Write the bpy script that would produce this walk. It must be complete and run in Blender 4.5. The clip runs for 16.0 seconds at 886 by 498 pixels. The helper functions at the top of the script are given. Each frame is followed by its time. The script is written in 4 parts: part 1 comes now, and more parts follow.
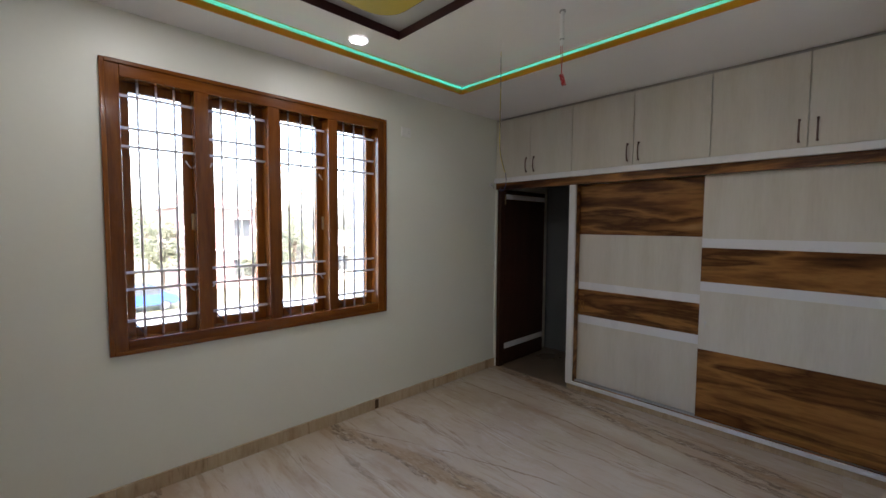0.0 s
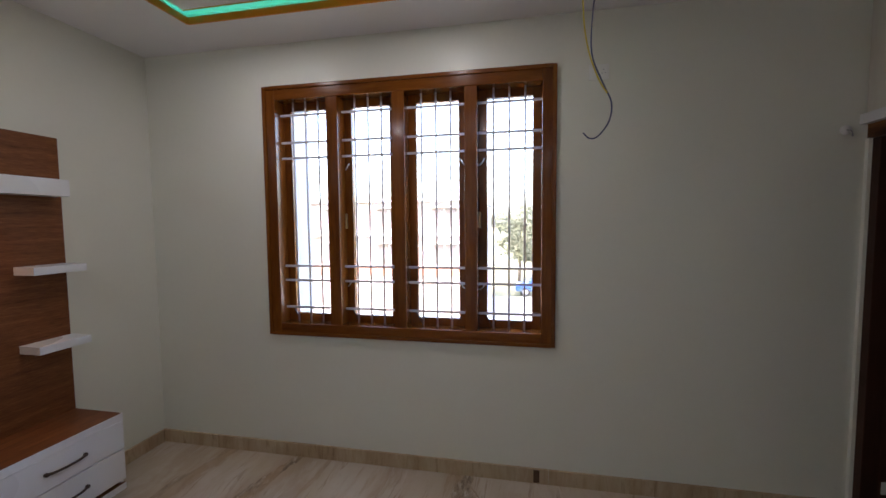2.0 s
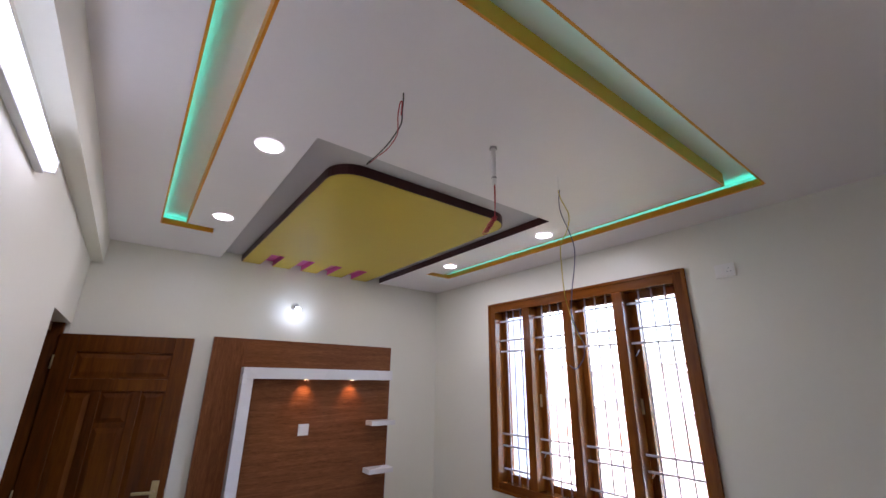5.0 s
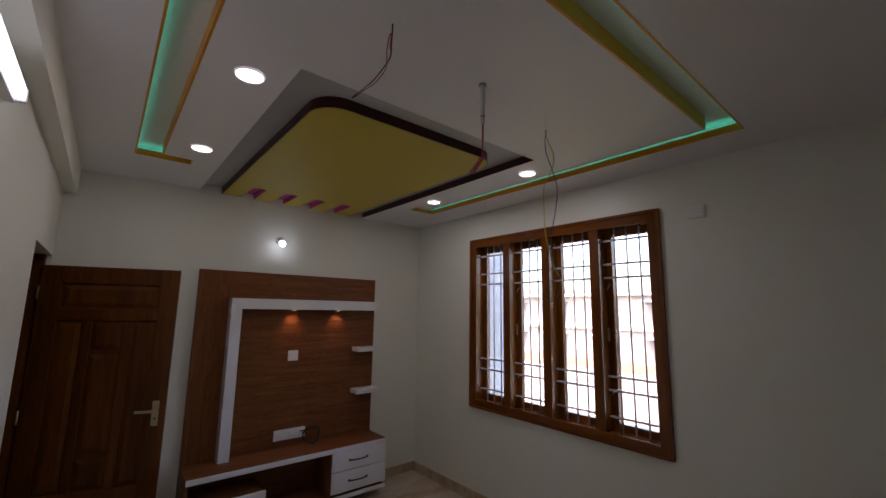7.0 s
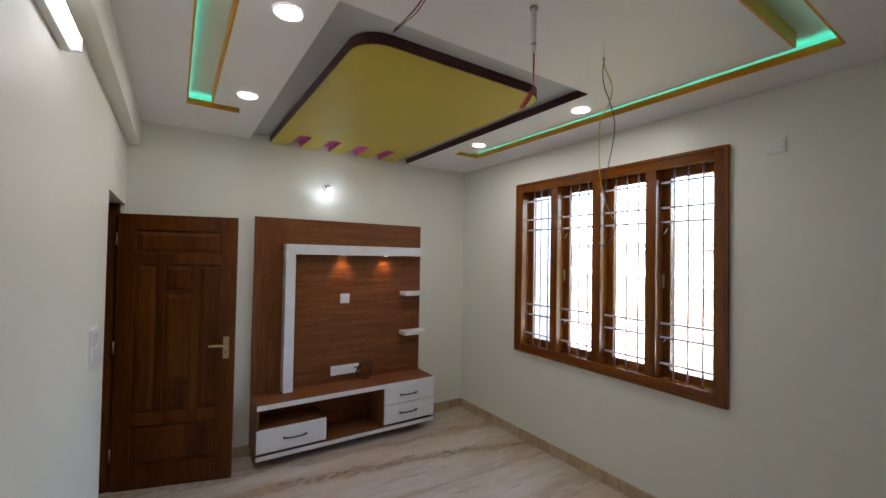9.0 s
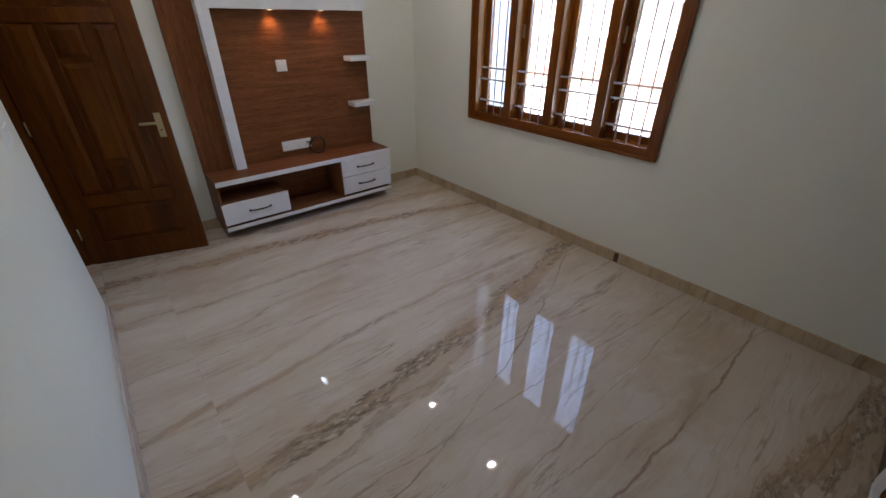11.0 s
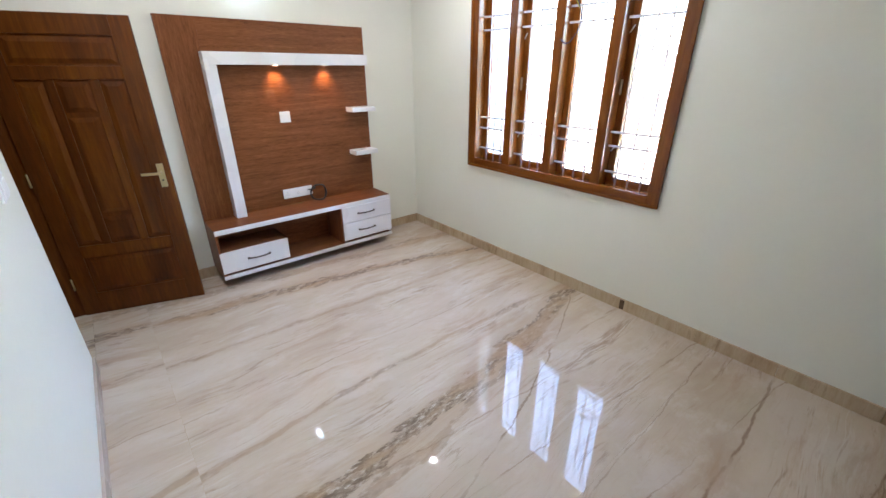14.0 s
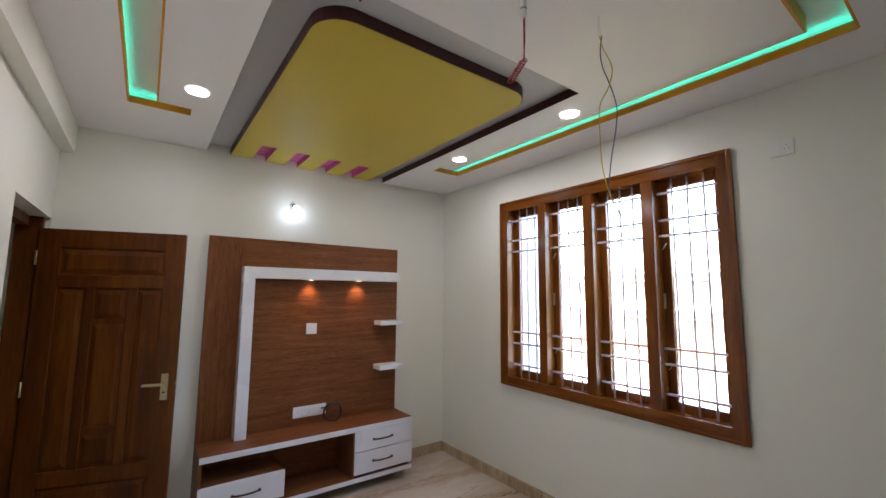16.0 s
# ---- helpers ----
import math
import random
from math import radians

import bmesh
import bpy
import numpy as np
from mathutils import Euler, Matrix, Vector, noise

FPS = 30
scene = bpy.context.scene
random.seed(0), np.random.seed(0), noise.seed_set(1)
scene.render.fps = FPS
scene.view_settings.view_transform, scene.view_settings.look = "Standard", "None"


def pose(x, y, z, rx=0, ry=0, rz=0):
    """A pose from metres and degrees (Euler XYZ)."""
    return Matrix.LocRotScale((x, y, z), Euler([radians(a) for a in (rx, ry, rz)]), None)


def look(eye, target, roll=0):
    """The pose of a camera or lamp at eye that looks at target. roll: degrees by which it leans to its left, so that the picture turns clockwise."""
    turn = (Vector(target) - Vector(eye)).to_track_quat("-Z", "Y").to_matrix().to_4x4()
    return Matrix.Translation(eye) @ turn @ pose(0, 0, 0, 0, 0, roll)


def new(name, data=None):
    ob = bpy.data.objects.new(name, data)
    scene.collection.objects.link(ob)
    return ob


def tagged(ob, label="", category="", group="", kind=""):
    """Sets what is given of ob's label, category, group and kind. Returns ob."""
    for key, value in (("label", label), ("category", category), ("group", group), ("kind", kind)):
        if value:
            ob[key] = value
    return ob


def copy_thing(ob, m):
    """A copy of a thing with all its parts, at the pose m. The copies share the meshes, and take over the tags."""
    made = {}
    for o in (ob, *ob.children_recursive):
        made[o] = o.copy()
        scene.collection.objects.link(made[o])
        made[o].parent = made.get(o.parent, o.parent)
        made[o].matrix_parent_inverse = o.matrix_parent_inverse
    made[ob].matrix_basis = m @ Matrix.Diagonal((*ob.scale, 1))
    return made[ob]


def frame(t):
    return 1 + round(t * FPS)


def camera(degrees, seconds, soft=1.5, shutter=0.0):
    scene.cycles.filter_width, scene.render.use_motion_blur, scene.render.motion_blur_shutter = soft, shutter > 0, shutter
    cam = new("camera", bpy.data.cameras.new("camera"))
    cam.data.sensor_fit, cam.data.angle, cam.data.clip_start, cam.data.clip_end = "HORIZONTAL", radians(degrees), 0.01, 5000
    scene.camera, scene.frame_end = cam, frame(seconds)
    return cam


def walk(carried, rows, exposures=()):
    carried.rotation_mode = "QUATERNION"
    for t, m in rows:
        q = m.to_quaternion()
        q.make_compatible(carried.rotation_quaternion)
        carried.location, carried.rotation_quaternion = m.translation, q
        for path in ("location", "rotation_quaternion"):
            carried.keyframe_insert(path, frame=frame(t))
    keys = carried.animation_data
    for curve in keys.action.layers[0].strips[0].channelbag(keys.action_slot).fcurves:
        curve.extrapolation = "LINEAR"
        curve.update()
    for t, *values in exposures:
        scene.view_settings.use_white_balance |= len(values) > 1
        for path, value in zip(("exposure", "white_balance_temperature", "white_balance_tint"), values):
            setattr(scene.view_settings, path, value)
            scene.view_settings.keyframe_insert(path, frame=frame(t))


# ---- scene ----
cam = camera(95.3, 16.0)
PATH = [
    (0, (-0.015, 0.067, 1.594), (1.366, 1.509, 1.48), 0.4),
    (0.5, (0.272, 0.255, 1.592), (1.934, 1.361, 1.468), 0.0),
    (1, (0.777, 0.382, 1.593), (1.986, 1.97, 1.459), -0.4),
    (1.5, (1.298, 0.477, 1.54), (1.813, 2.407, 1.441), -0.7),
    (2, (1.864, 0.505, 1.594), (1.474, 2.462, 1.465), -0.5),
    (2.5, (2.356, 0.561, 1.603), (1.212, 2.197, 1.475), -0.1),
    (3, (2.748, 0.407, 1.675), (1.287, 1.767, 1.553), 0.5),
    (3.5, (2.977, 0.184, 1.679), (1.493, 1.52, 1.565), 0.7),
    (4, (3.129, 0.131, 1.703), (1.615, 1.437, 1.731), 0.6),
    (4.5, (3.144, 0.115, 1.733), (1.599, 1.311, 2.159), 0.8),
    (4.7, (3.148, 0.134, 1.751), (1.623, 1.27, 2.37), 0.8),
    (6.8, (3.188, 0.073, 1.786), (1.696, 1.325, 2.242), 0.9),
    (7, (3.187, 0.071, 1.772), (1.665, 1.333, 2.072), 0.9),
    (7.5, (3.169, 0.075, 1.764), (1.616, 1.314, 1.99), 0.9),
    (8, (3.149, 0.075, 1.766), (1.531, 1.228, 1.989), 0.8),
    (8.2, (3.142, 0.076, 1.767), (1.477, 1.162, 1.985), 0.8),
    (10.3, (3.179, 0.092, 1.723), (1.698, 1.309, 1.15), 0.5),
    (10.5, (3.176, 0.09, 1.72), (1.736, 1.287, 1.017), 0.4),
    (11, (3.178, 0.085, 1.702), (1.851, 1.205, 0.709), 0.4),
    (11.5, (3.186, 0.082, 1.697), (1.999, 1.096, 0.447), 0.4),
    (12, (3.186, 0.071, 1.683), (2.172, 0.949, 0.199), 0.6),
    (12.5, (3.21, 0.081, 1.671), (2.323, 0.83, 0.043), -0.1),
    (13, (3.19, 0.101, 1.671), (2.212, 0.927, 0.135), -0.1),
    (13.5, (3.156, 0.113, 1.686), (1.966, 1.119, 0.433), -0.0),
    (14, (3.119, 0.13, 1.725), (1.721, 1.306, 0.911), -0.0),
    (14.5, (3.099, 0.086, 1.721), (1.595, 1.368, 1.418), 0.3),
    (15, (3.098, 0.118, 1.731), (1.57, 1.395, 1.919), 0.2),
    (15.5, (3.085, 0.216, 1.701), (1.376, 1.229, 1.926), -0.1),
    (16, (2.885, 0.288, 1.646), (1.281, 1.462, 1.866), 0.5),
]

# seconds, stops, kelvin, tint
EXPOSURES = [
    (0, 6.57, 6265, 17.7), (0.5, 6.45, 6292, 26.2), (1.0, 6.5, 6526, 22.3), (1.5, 6.58, 6316, 16.2), (2.0, 6.18, 6286, 22.6),
    (2.5, 6.18, 6381, 17.4), (3.0, 6.2, 6298, 24.4), (3.5, 6.45, 6389, 22.6), (4.0, 6.78, 6380, 17.0), (4.5, 7.03, 5994, 29.7),
    (7.0, 5.4, 6526, 27.2), (7.5, 5.9, 6644, 26.7), (8.0, 6.45, 6382, 16.0), (10.5, 6.72, 6420, 21.0), (11.0, 6.58, 6248, 19.8),
    (11.5, 6.81, 6151, 20.7), (12.0, 7.7, 6100, 17.5), (12.5, 7.83, 6050, 17.5), (13.0, 7.88, 6100, 17.0), (13.5, 7.98, 6200, 15.0),
    (14.0, 7.85, 6000, 17.0), (14.5, 7.32, 6133, 17.4), (15.0, 7.05, 6010, 27.4), (15.5, 7.05, 6143, 23.6), (16.0, 6.9, 6248, 21.7)]
walk(cam, [(t, look(eye, target, roll)) for t, eye, target, roll in PATH], EXPOSURES)

# ---- daylight ----
SUN_ELEVATION, SUN_AZIMUTH = 52.0, 200.0
world = bpy.data.worlds.new("sky")
scene.world = world
world.use_nodes = True
_wn = world.node_tree.nodes
_sky = _wn.new("ShaderNodeTexSky")
_sky.sky_type = "NISHITA"
_sky.sun_disc = False
_sky.air_density, _sky.dust_density, _sky.ozone_density = 1.2, 4.0, 1.0
_sky.sun_elevation, _sky.sun_rotation = radians(SUN_ELEVATION), radians(SUN_AZIMUTH)
_wn["Background"].inputs["Strength"].default_value = 0.032
world.node_tree.links.new(_sky.outputs["Color"], _wn["Background"].inputs["Color"])
_sun = bpy.data.lights.new("sun", "SUN")
_sun.energy, _sun.angle, _sun.color = 0.10, radians(10), (1.0, 0.95, 0.88)
sun_lamp = new("sun", _sun)
_d = Vector((math.sin(radians(SUN_AZIMUTH)) * math.cos(radians(SUN_ELEVATION)), math.cos(radians(SUN_AZIMUTH)) * math.cos(radians(SUN_ELEVATION)), math.sin(radians(SUN_ELEVATION))))
sun_lamp.matrix_world = look(_d * 40, (0, 0, 0))

# lamps of the room: power in watts
DOWNLIGHT_W, TUBE_GLOW, BULB_W, SPOT_W, LED_GLOW = 0.045, 0.037, 0.0056, 0.038, 0.046
LED_COLOUR = (0.03, 0.80, 0.50)

# ---- plan, in metres ----
XW, XE, YS, YN, ZC = -0.74, 3.55, -0.24, 2.95, 2.765
SLAB = 3.05          # true slab over the false ceiling
XB = 4.20            # back of the wardrobe
XP = 4.62            # end of the passage behind the opening
GROUND = -3.4


# ---- materials ----
def material(name):
    m = bpy.data.materials.new(name)
    m.use_nodes = True
    n = m.node_tree.nodes
    return m, n, m.node_tree.links, n["Principled BSDF"]


def mapped(n, l, scale=(1, 1, 1), rot=(0, 0, 0), kind="Object"):
    tc, mp = n.new("ShaderNodeTexCoord"), n.new("ShaderNodeMapping")
    mp.inputs["Scale"].default_value = scale
    mp.inputs["Rotation"].default_value = [radians(a) for a in rot]
    l.new(tc.outputs[kind], mp.inputs["Vector"])
    return mp.outputs["Vector"]


def noise_tex(n, l, vec, scale, detail=4, rough=0.55, dist=0.0):
    t = n.new("ShaderNodeTexNoise")
    t.inputs["Scale"].default_value, t.inputs["Detail"].default_value = scale, detail
    t.inputs["Roughness"].default_value, t.inputs["Distortion"].default_value = rough, dist
    l.new(vec, t.inputs["Vector"])
    return t.outputs["Fac"]


def ramp(n, l, fac, stops):
    r = n.new("ShaderNodeValToRGB")
    e = r.color_ramp.elements
    while len(e) < len(stops):
        e.new(0.5)
    for el, (p, c) in zip(e, stops):
        el.position, el.color = p, (*c, 1)
    l.new(fac, r.inputs["Fac"])
    return r.outputs["Color"]


def mixed(n, l, fac, a, b, mode="MIX"):
    x = n.new("ShaderNodeMix")
    x.data_type, x.blend_type = "RGBA", mode
    for sock, v in ((x.inputs[0], fac), (x.inputs[6], a), (x.inputs[7], b)):
        if isinstance(v, bpy.types.NodeSocket):
            l.new(v, sock)
        elif isinstance(v, (int, float)):
            sock.default_value = v
        else:
            sock.default_value = (*v, 1)
    return x.outputs[2]


def calc(n, l, op, a, b=0.0, c=0.0):
    x = n.new("ShaderNodeMath")
    x.operation = op
    for sock, v in zip(x.inputs, (a, b, c)):
        if isinstance(v, bpy.types.NodeSocket):
            l.new(v, sock)
        else:
            sock.default_value = v
    return x.outputs[0]


def bump(n, l, bsdf, fac, strength, distance=0.002):
    b = n.new("ShaderNodeBump")
    b.inputs["Strength"].default_value, b.inputs["Distance"].default_value = strength, distance
    l.new(fac, b.inputs["Height"])
    l.new(b.outputs["Normal"], bsdf.inputs["Normal"])


def plain(name, colour, rough=0.5, metal=0.0, vary=0.06, scale=6.0, relief=0.0, coat=0.0):
    """A surface of one colour with two scales of slight variation."""
    m, n, l, b = material(name)
    v = mapped(n, l)
    big, fine = noise_tex(n, l, v, scale * 0.25, 3), noise_tex(n, l, v, scale * 12, 5)
    lo, hi = [c * (1 - vary) for c in colour], [min(1, c * (1 + vary)) for c in colour]
    c1 = ramp(n, l, big, [(0.3, lo), (0.7, hi)])
    l.new(mixed(n, l, 0.25, c1, ramp(n, l, fine, [(0.3, lo), (0.7, hi)])), b.inputs["Base Color"])
    r = calc(n, l, "MULTIPLY_ADD", big, 0.16, rough - 0.08)
    l.new(r, b.inputs["Roughness"])
    b.inputs["Metallic"].default_value, b.inputs["Coat Weight"].default_value = metal, coat
    if relief:
        bump(n, l, b, fine, relief)
    return m


def glow(name, colour, strength):
    m, n, l, b = material(name)
    b.inputs["Base Color"].default_value = (0.8, 0.8, 0.8, 1)
    b.inputs["Emission Color"].default_value, b.inputs["Emission Strength"].default_value = (*colour, 1), strength
    return m


def wood(name, stops, along="z", stretch=14.0, scale=3.0, rough=0.32, figure=0.6, coat=0.0, relief=0.15, pores=0.4):
    """Grain that runs along one axis, with broad figure and fine pores."""
    m, n, l, b = material(name)
    sc = [stretch if a != along else 1.0 for a in "xyz"]
    v = mapped(n, l, sc)
    info = n.new("ShaderNodeObjectInfo")
    add = n.new("ShaderNodeVectorMath")
    add.operation = "ADD"
    comb = n.new("ShaderNodeCombineXYZ")
    off = calc(n, l, "MULTIPLY", info.outputs["Random"], 37.0)
    for k in range(3):
        l.new(off, comb.inputs[k])
    l.new(v, add.inputs[0])
    l.new(comb.outputs[0], add.inputs[1])
    v2 = add.outputs[0]
    big = noise_tex(n, l, v2, scale * 0.33, 4, 0.5, figure)
    fine = noise_tex(n, l, v2, scale * 3.2, 6, 0.65, figure * 0.4)
    fac = calc(n, l, "MULTIPLY_ADD", fine, pores, calc(n, l, "MULTIPLY", big, 1.0 - pores))
    l.new(ramp(n, l, fac, stops), b.inputs["Base Color"])
    l.new(calc(n, l, "MULTIPLY_ADD", fine, 0.2, rough - 0.1), b.inputs["Roughness"])
    b.inputs["Coat Weight"].default_value, b.inputs["Coat Roughness"].default_value = coat, 0.12
    b.inputs["Specular IOR Level"].default_value = 0.22
    bump(n, l, b, fine, relief, 0.001)
    return m


def marble_floor():
    """Polished beige marble with soft brown streaks, long veins and broken bands that run across the room."""
    m, n, l, b = material("beige_marble")
    v = mapped(n, l)
    sep = n.new("ShaderNodeSeparateXYZ")
    l.new(v, sep.inputs[0])
    X, Y = sep.outputs[0], sep.outputs[1]
    Y2 = calc(n, l, "MULTIPLY", Y, Y)

    # shared bend of the layers, so that all streaks follow one another
    bend = calc(n, l, "MULTIPLY_ADD", noise_tex(n, l, v, 0.9, 2, 0.5), 0.30, -0.15)
    kink = calc(n, l, "MULTIPLY_ADD", noise_tex(n, l, v, 3.4, 3, 0.5), 0.024, -0.012)
    comb = n.new("ShaderNodeCombineXYZ")
    l.new(calc(n, l, "ADD", X, calc(n, l, "ADD", bend, kink)), comb.inputs[0])
    l.new(Y, comb.inputs[1])
    w = comb.outputs[0]

    def stretched(scale, rot, vec=None):
        mp = n.new("ShaderNodeMapping")
        mp.inputs["Scale"].default_value, mp.inputs["Rotation"].default_value = scale, (0, 0, radians(rot))
        l.new(vec or w, mp.inputs["Vector"])
        return mp.outputs["Vector"]
    broad = noise_tex(n, l, stretched((2.2, 0.45, 1), 2), 1.2, 5, 0.55)
    base = ramp(n, l, broad, [(0.30, (0.445, 0.345, 0.255)), (0.45, (0.52, 0.43, 0.34)), (0.58, (0.57, 0.485, 0.40)), (0.72, (0.60, 0.535, 0.46))])
    cloud = noise_tex(n, l, stretched((1.6, 0.8, 1), 0), 3.2, 6, 0.66)
    base = mixed(n, l, calc(n, l, "MULTIPLY", ramp_value(n, l, cloud, 0.47, 0.68), 0.5), base, (0.62, 0.555, 0.495))
    mottle = noise_tex(n, l, stretched((2.2, 1.0, 1), 5), 9.0, 7, 0.72)
    base = mixed(n, l, calc(n, l, "MULTIPLY", ramp_value(n, l, mottle, 0.50, 0.72), 0.30), base, (0.46, 0.355, 0.27))
    soft = noise_tex(n, l, stretched((4.4, 0.60, 1), -2), 1.6, 8, 0.68)
    base = mixed(n, l, calc(n, l, "MULTIPLY", ramp_value(n, l, soft, 0.52, 0.68), 0.55), base, (0.41, 0.285, 0.19))
    fibre = noise_tex(n, l, stretched((30.0, 1.6, 1), 1), 1.6, 7, 0.66)
    patchy = ramp_value(n, l, noise_tex(n, l, stretched((2.2, 0.7, 1), 8), 1.7, 3), 0.46, 0.66)
    base = mixed(n, l, calc(n, l, "MULTIPLY", calc(n, l, "MULTIPLY", ramp_value(n, l, fibre, 0.50, 0.70), patchy), 0.5), base, (0.37, 0.235, 0.14))
    # thin veins that come and go, some slanting across the rest
    for rot, sc, width, gate_at, power in ((3, (4.2, 0.26, 1), 0.011, 0.51, 0.6), (-4, (7.5, 0.5, 1), 0.010, 0.53, 0.45), (-15, (5.5, 0.6, 1), 0.008, 0.58, 0.35), (8, (12.0, 0.9, 1), 0.014, 0.54, 0.5)):
        f = noise_tex(n, l, stretched(sc, rot), 1.0, 8, 0.56)
        d = calc(n, l, "ABSOLUTE", calc(n, l, "SUBTRACT", f, 0.5))
        line = calc(n, l, "SUBTRACT", 1.0, calc(n, l, "MINIMUM", calc(n, l, "DIVIDE", d, width), 1.0))
        gate = ramp_value(n, l, noise_tex(n, l, stretched((1.9, 0.9, 1), rot * 5, v), 1.7, 4, 0.6), gate_at, gate_at + 0.12)
        base = mixed(n, l, calc(n, l, "MULTIPLY", calc(n, l, "MULTIPLY", line, gate), power), base, (0.26, 0.165, 0.105))
    # pale quartz threads
    f = noise_tex(n, l, stretched((6.0, 0.35, 1), -6), 1.0, 6, 0.5)
    d = calc(n, l, "ABSOLUTE", calc(n, l, "SUBTRACT", f, 0.47))
    line = calc(n, l, "SUBTRACT", 1.0, calc(n, l, "MINIMUM", calc(n, l, "DIVIDE", d, 0.012), 1.0))
    base = mixed(n, l, calc(n, l, "MULTIPLY", calc(n, l, "MULTIPLY", line, patchy), 0.5), base, (0.68, 0.63, 0.58))
    # broken stone inside the bands: pale angular fragments and dark grains in a grey-brown ground
    grain = noise_tex(n, l, stretched((22, 8, 1), 12), 2.2, 8, 0.76)
    vor = n.new("ShaderNodeTexVoronoi")
    vor.inputs["Scale"].default_value, vor.inputs["Randomness"].default_value = 34.0, 1.0
    warp = n.new("ShaderNodeVectorMath")
    warp.operation = "MULTIPLY_ADD"
    wn = n.new("ShaderNodeTexNoise")
    wn.inputs["Scale"].default_value, wn.inputs["Detail"].default_value = 26.0, 4.0
    l.new(v, wn.inputs["Vector"])
    l.new(wn.outputs["Color"], warp.inputs[0])
    warp.inputs[1].default_value = (0.035, 0.035, 0.0)
    l.new(stretched((1.8, 0.55, 1), 16), warp.inputs[2])
    l.new(warp.outputs[0], vor.inputs["Vector"])
    vsep = n.new("ShaderNodeSeparateColor")
    l.new(vor.outputs["Color"], vsep.inputs[0])
    tone = calc(n, l, "MULTIPLY_ADD", vsep.outputs[0], 0.22, calc(n, l, "SUBTRACT", grain, 0.10))
    chips = ramp(n, l, tone, [(0.36, (0.14, 0.10, 0.072)), (0.47, (0.25, 0.195, 0.145)), (0.57, (0.36, 0.285, 0.22)), (0.64, (0.50, 0.425, 0.35)), (0.72, (0.60, 0.54, 0.47))])
    chips = mixed(n, l, calc(n, l, "MULTIPLY", ramp_value(n, l, noise_tex(n, l, stretched((5, 1.0, 1), 6), 1.4, 4), 0.45, 0.60), 0.75), chips, (0.42, 0.285, 0.175))
    ragged = noise_tex(n, l, stretched((9, 1.8, 1), 4), 1.7, 8, 0.70)
    holes = noise_tex(n, l, stretched((4.0, 1.1, 1), -6), 1.6, 4, 0.55)

    def offset(a, lean, curve, sway):
        line = calc(n, l, "ADD", calc(n, l, "MULTIPLY_ADD", Y, lean, a), calc(n, l, "MULTIPLY", Y2, curve))
        return calc(n, l, "ADD", calc(n, l, "SUBTRACT", X, line), calc(n, l, "MULTIPLY", kink, sway * 2.0))

    # bands: where each crosses y = 0, its lean and curve, half width, strength
    for a, lean, curve, half, power in ((1.910, -0.034, -0.039, 0.064, 0.85), (3.205, 0.05, 0.03, 0.075, 0.85), (3.045, 0.054, 0.06, 0.040, 0.65), (3.16, 0.33, -0.06, 0.035, 0.55), (2.08, -0.08, -0.04, 0.040, 0.5),
                                        (-0.146, 0.054, 0.041, 0.060, 0.75), (-0.46, 0.10, 0.0, 0.06, 0.5), (0.455, 0.045, 0.0, 0.018, 0.4), (1.45, -0.14, 0.045, 0.020, 0.5), (4.1, 0.1, 0.0, 0.1, 0.6)):
        d = calc(n, l, "DIVIDE", calc(n, l, "ABSOLUTE", offset(a, lean, curve, 1.5)), half)
        halo = calc(n, l, "SUBTRACT", 1.0, ramp_value(n, l, calc(n, l, "ADD", d, calc(n, l, "MULTIPLY_ADD", fibre, 2.4, -1.2)), 0.7, 2.4))
        base = mixed(n, l, calc(n, l, "MULTIPLY", halo, 0.6 * power), base, (0.44, 0.315, 0.21))
        d = calc(n, l, "ADD", d, calc(n, l, "MULTIPLY_ADD", ragged, 3.4, -1.7))
        d = calc(n, l, "ADD", d, calc(n, l, "MULTIPLY_ADD", holes, 3.6, -1.8))
        fac = calc(n, l, "SUBTRACT", 1.0, ramp_value(n, l, d, 0.72, 0.92))
        base = mixed(n, l, calc(n, l, "MULTIPLY", fac, power), base, chips)
    # long dark veins
    for a, lean, curve, half, power in ((2.755, 0.19, -0.043, 0.010, 0.65), (2.427, -0.102, -0.071, 0.007, 0.65), (2.985, 0.19, 0.0, 0.008, 0.5), (1.02, 0.03, 0.0, 0.006, 0.4), (2.58, 0.14, 0.0, 0.0045, 0.5),
                                        (1.841, 0.129, -0.008, 0.006, 0.4), (2.184, 0.107, 0.0, 0.006, 0.5), (2.65, -0.017, 0.0, 0.005, 0.45), (3.34, 0.05, 0.0, 0.006, 0.5)):
        d = calc(n, l, "ABSOLUTE", calc(n, l, "ADD", offset(a, lean, curve, 1.2), calc(n, l, "MULTIPLY_ADD", ragged, 0.060, -0.030)))
        fac = calc(n, l, "SUBTRACT", 1.0, ramp_value(n, l, calc(n, l, "DIVIDE", d, half), 0.25, 1.0))
        fac = calc(n, l, "MULTIPLY", fac, ramp_value(n, l, holes, 0.36, 0.54))
        base = mixed(n, l, calc(n, l, "MULTIPLY", fac, power), base, (0.215, 0.13, 0.08))
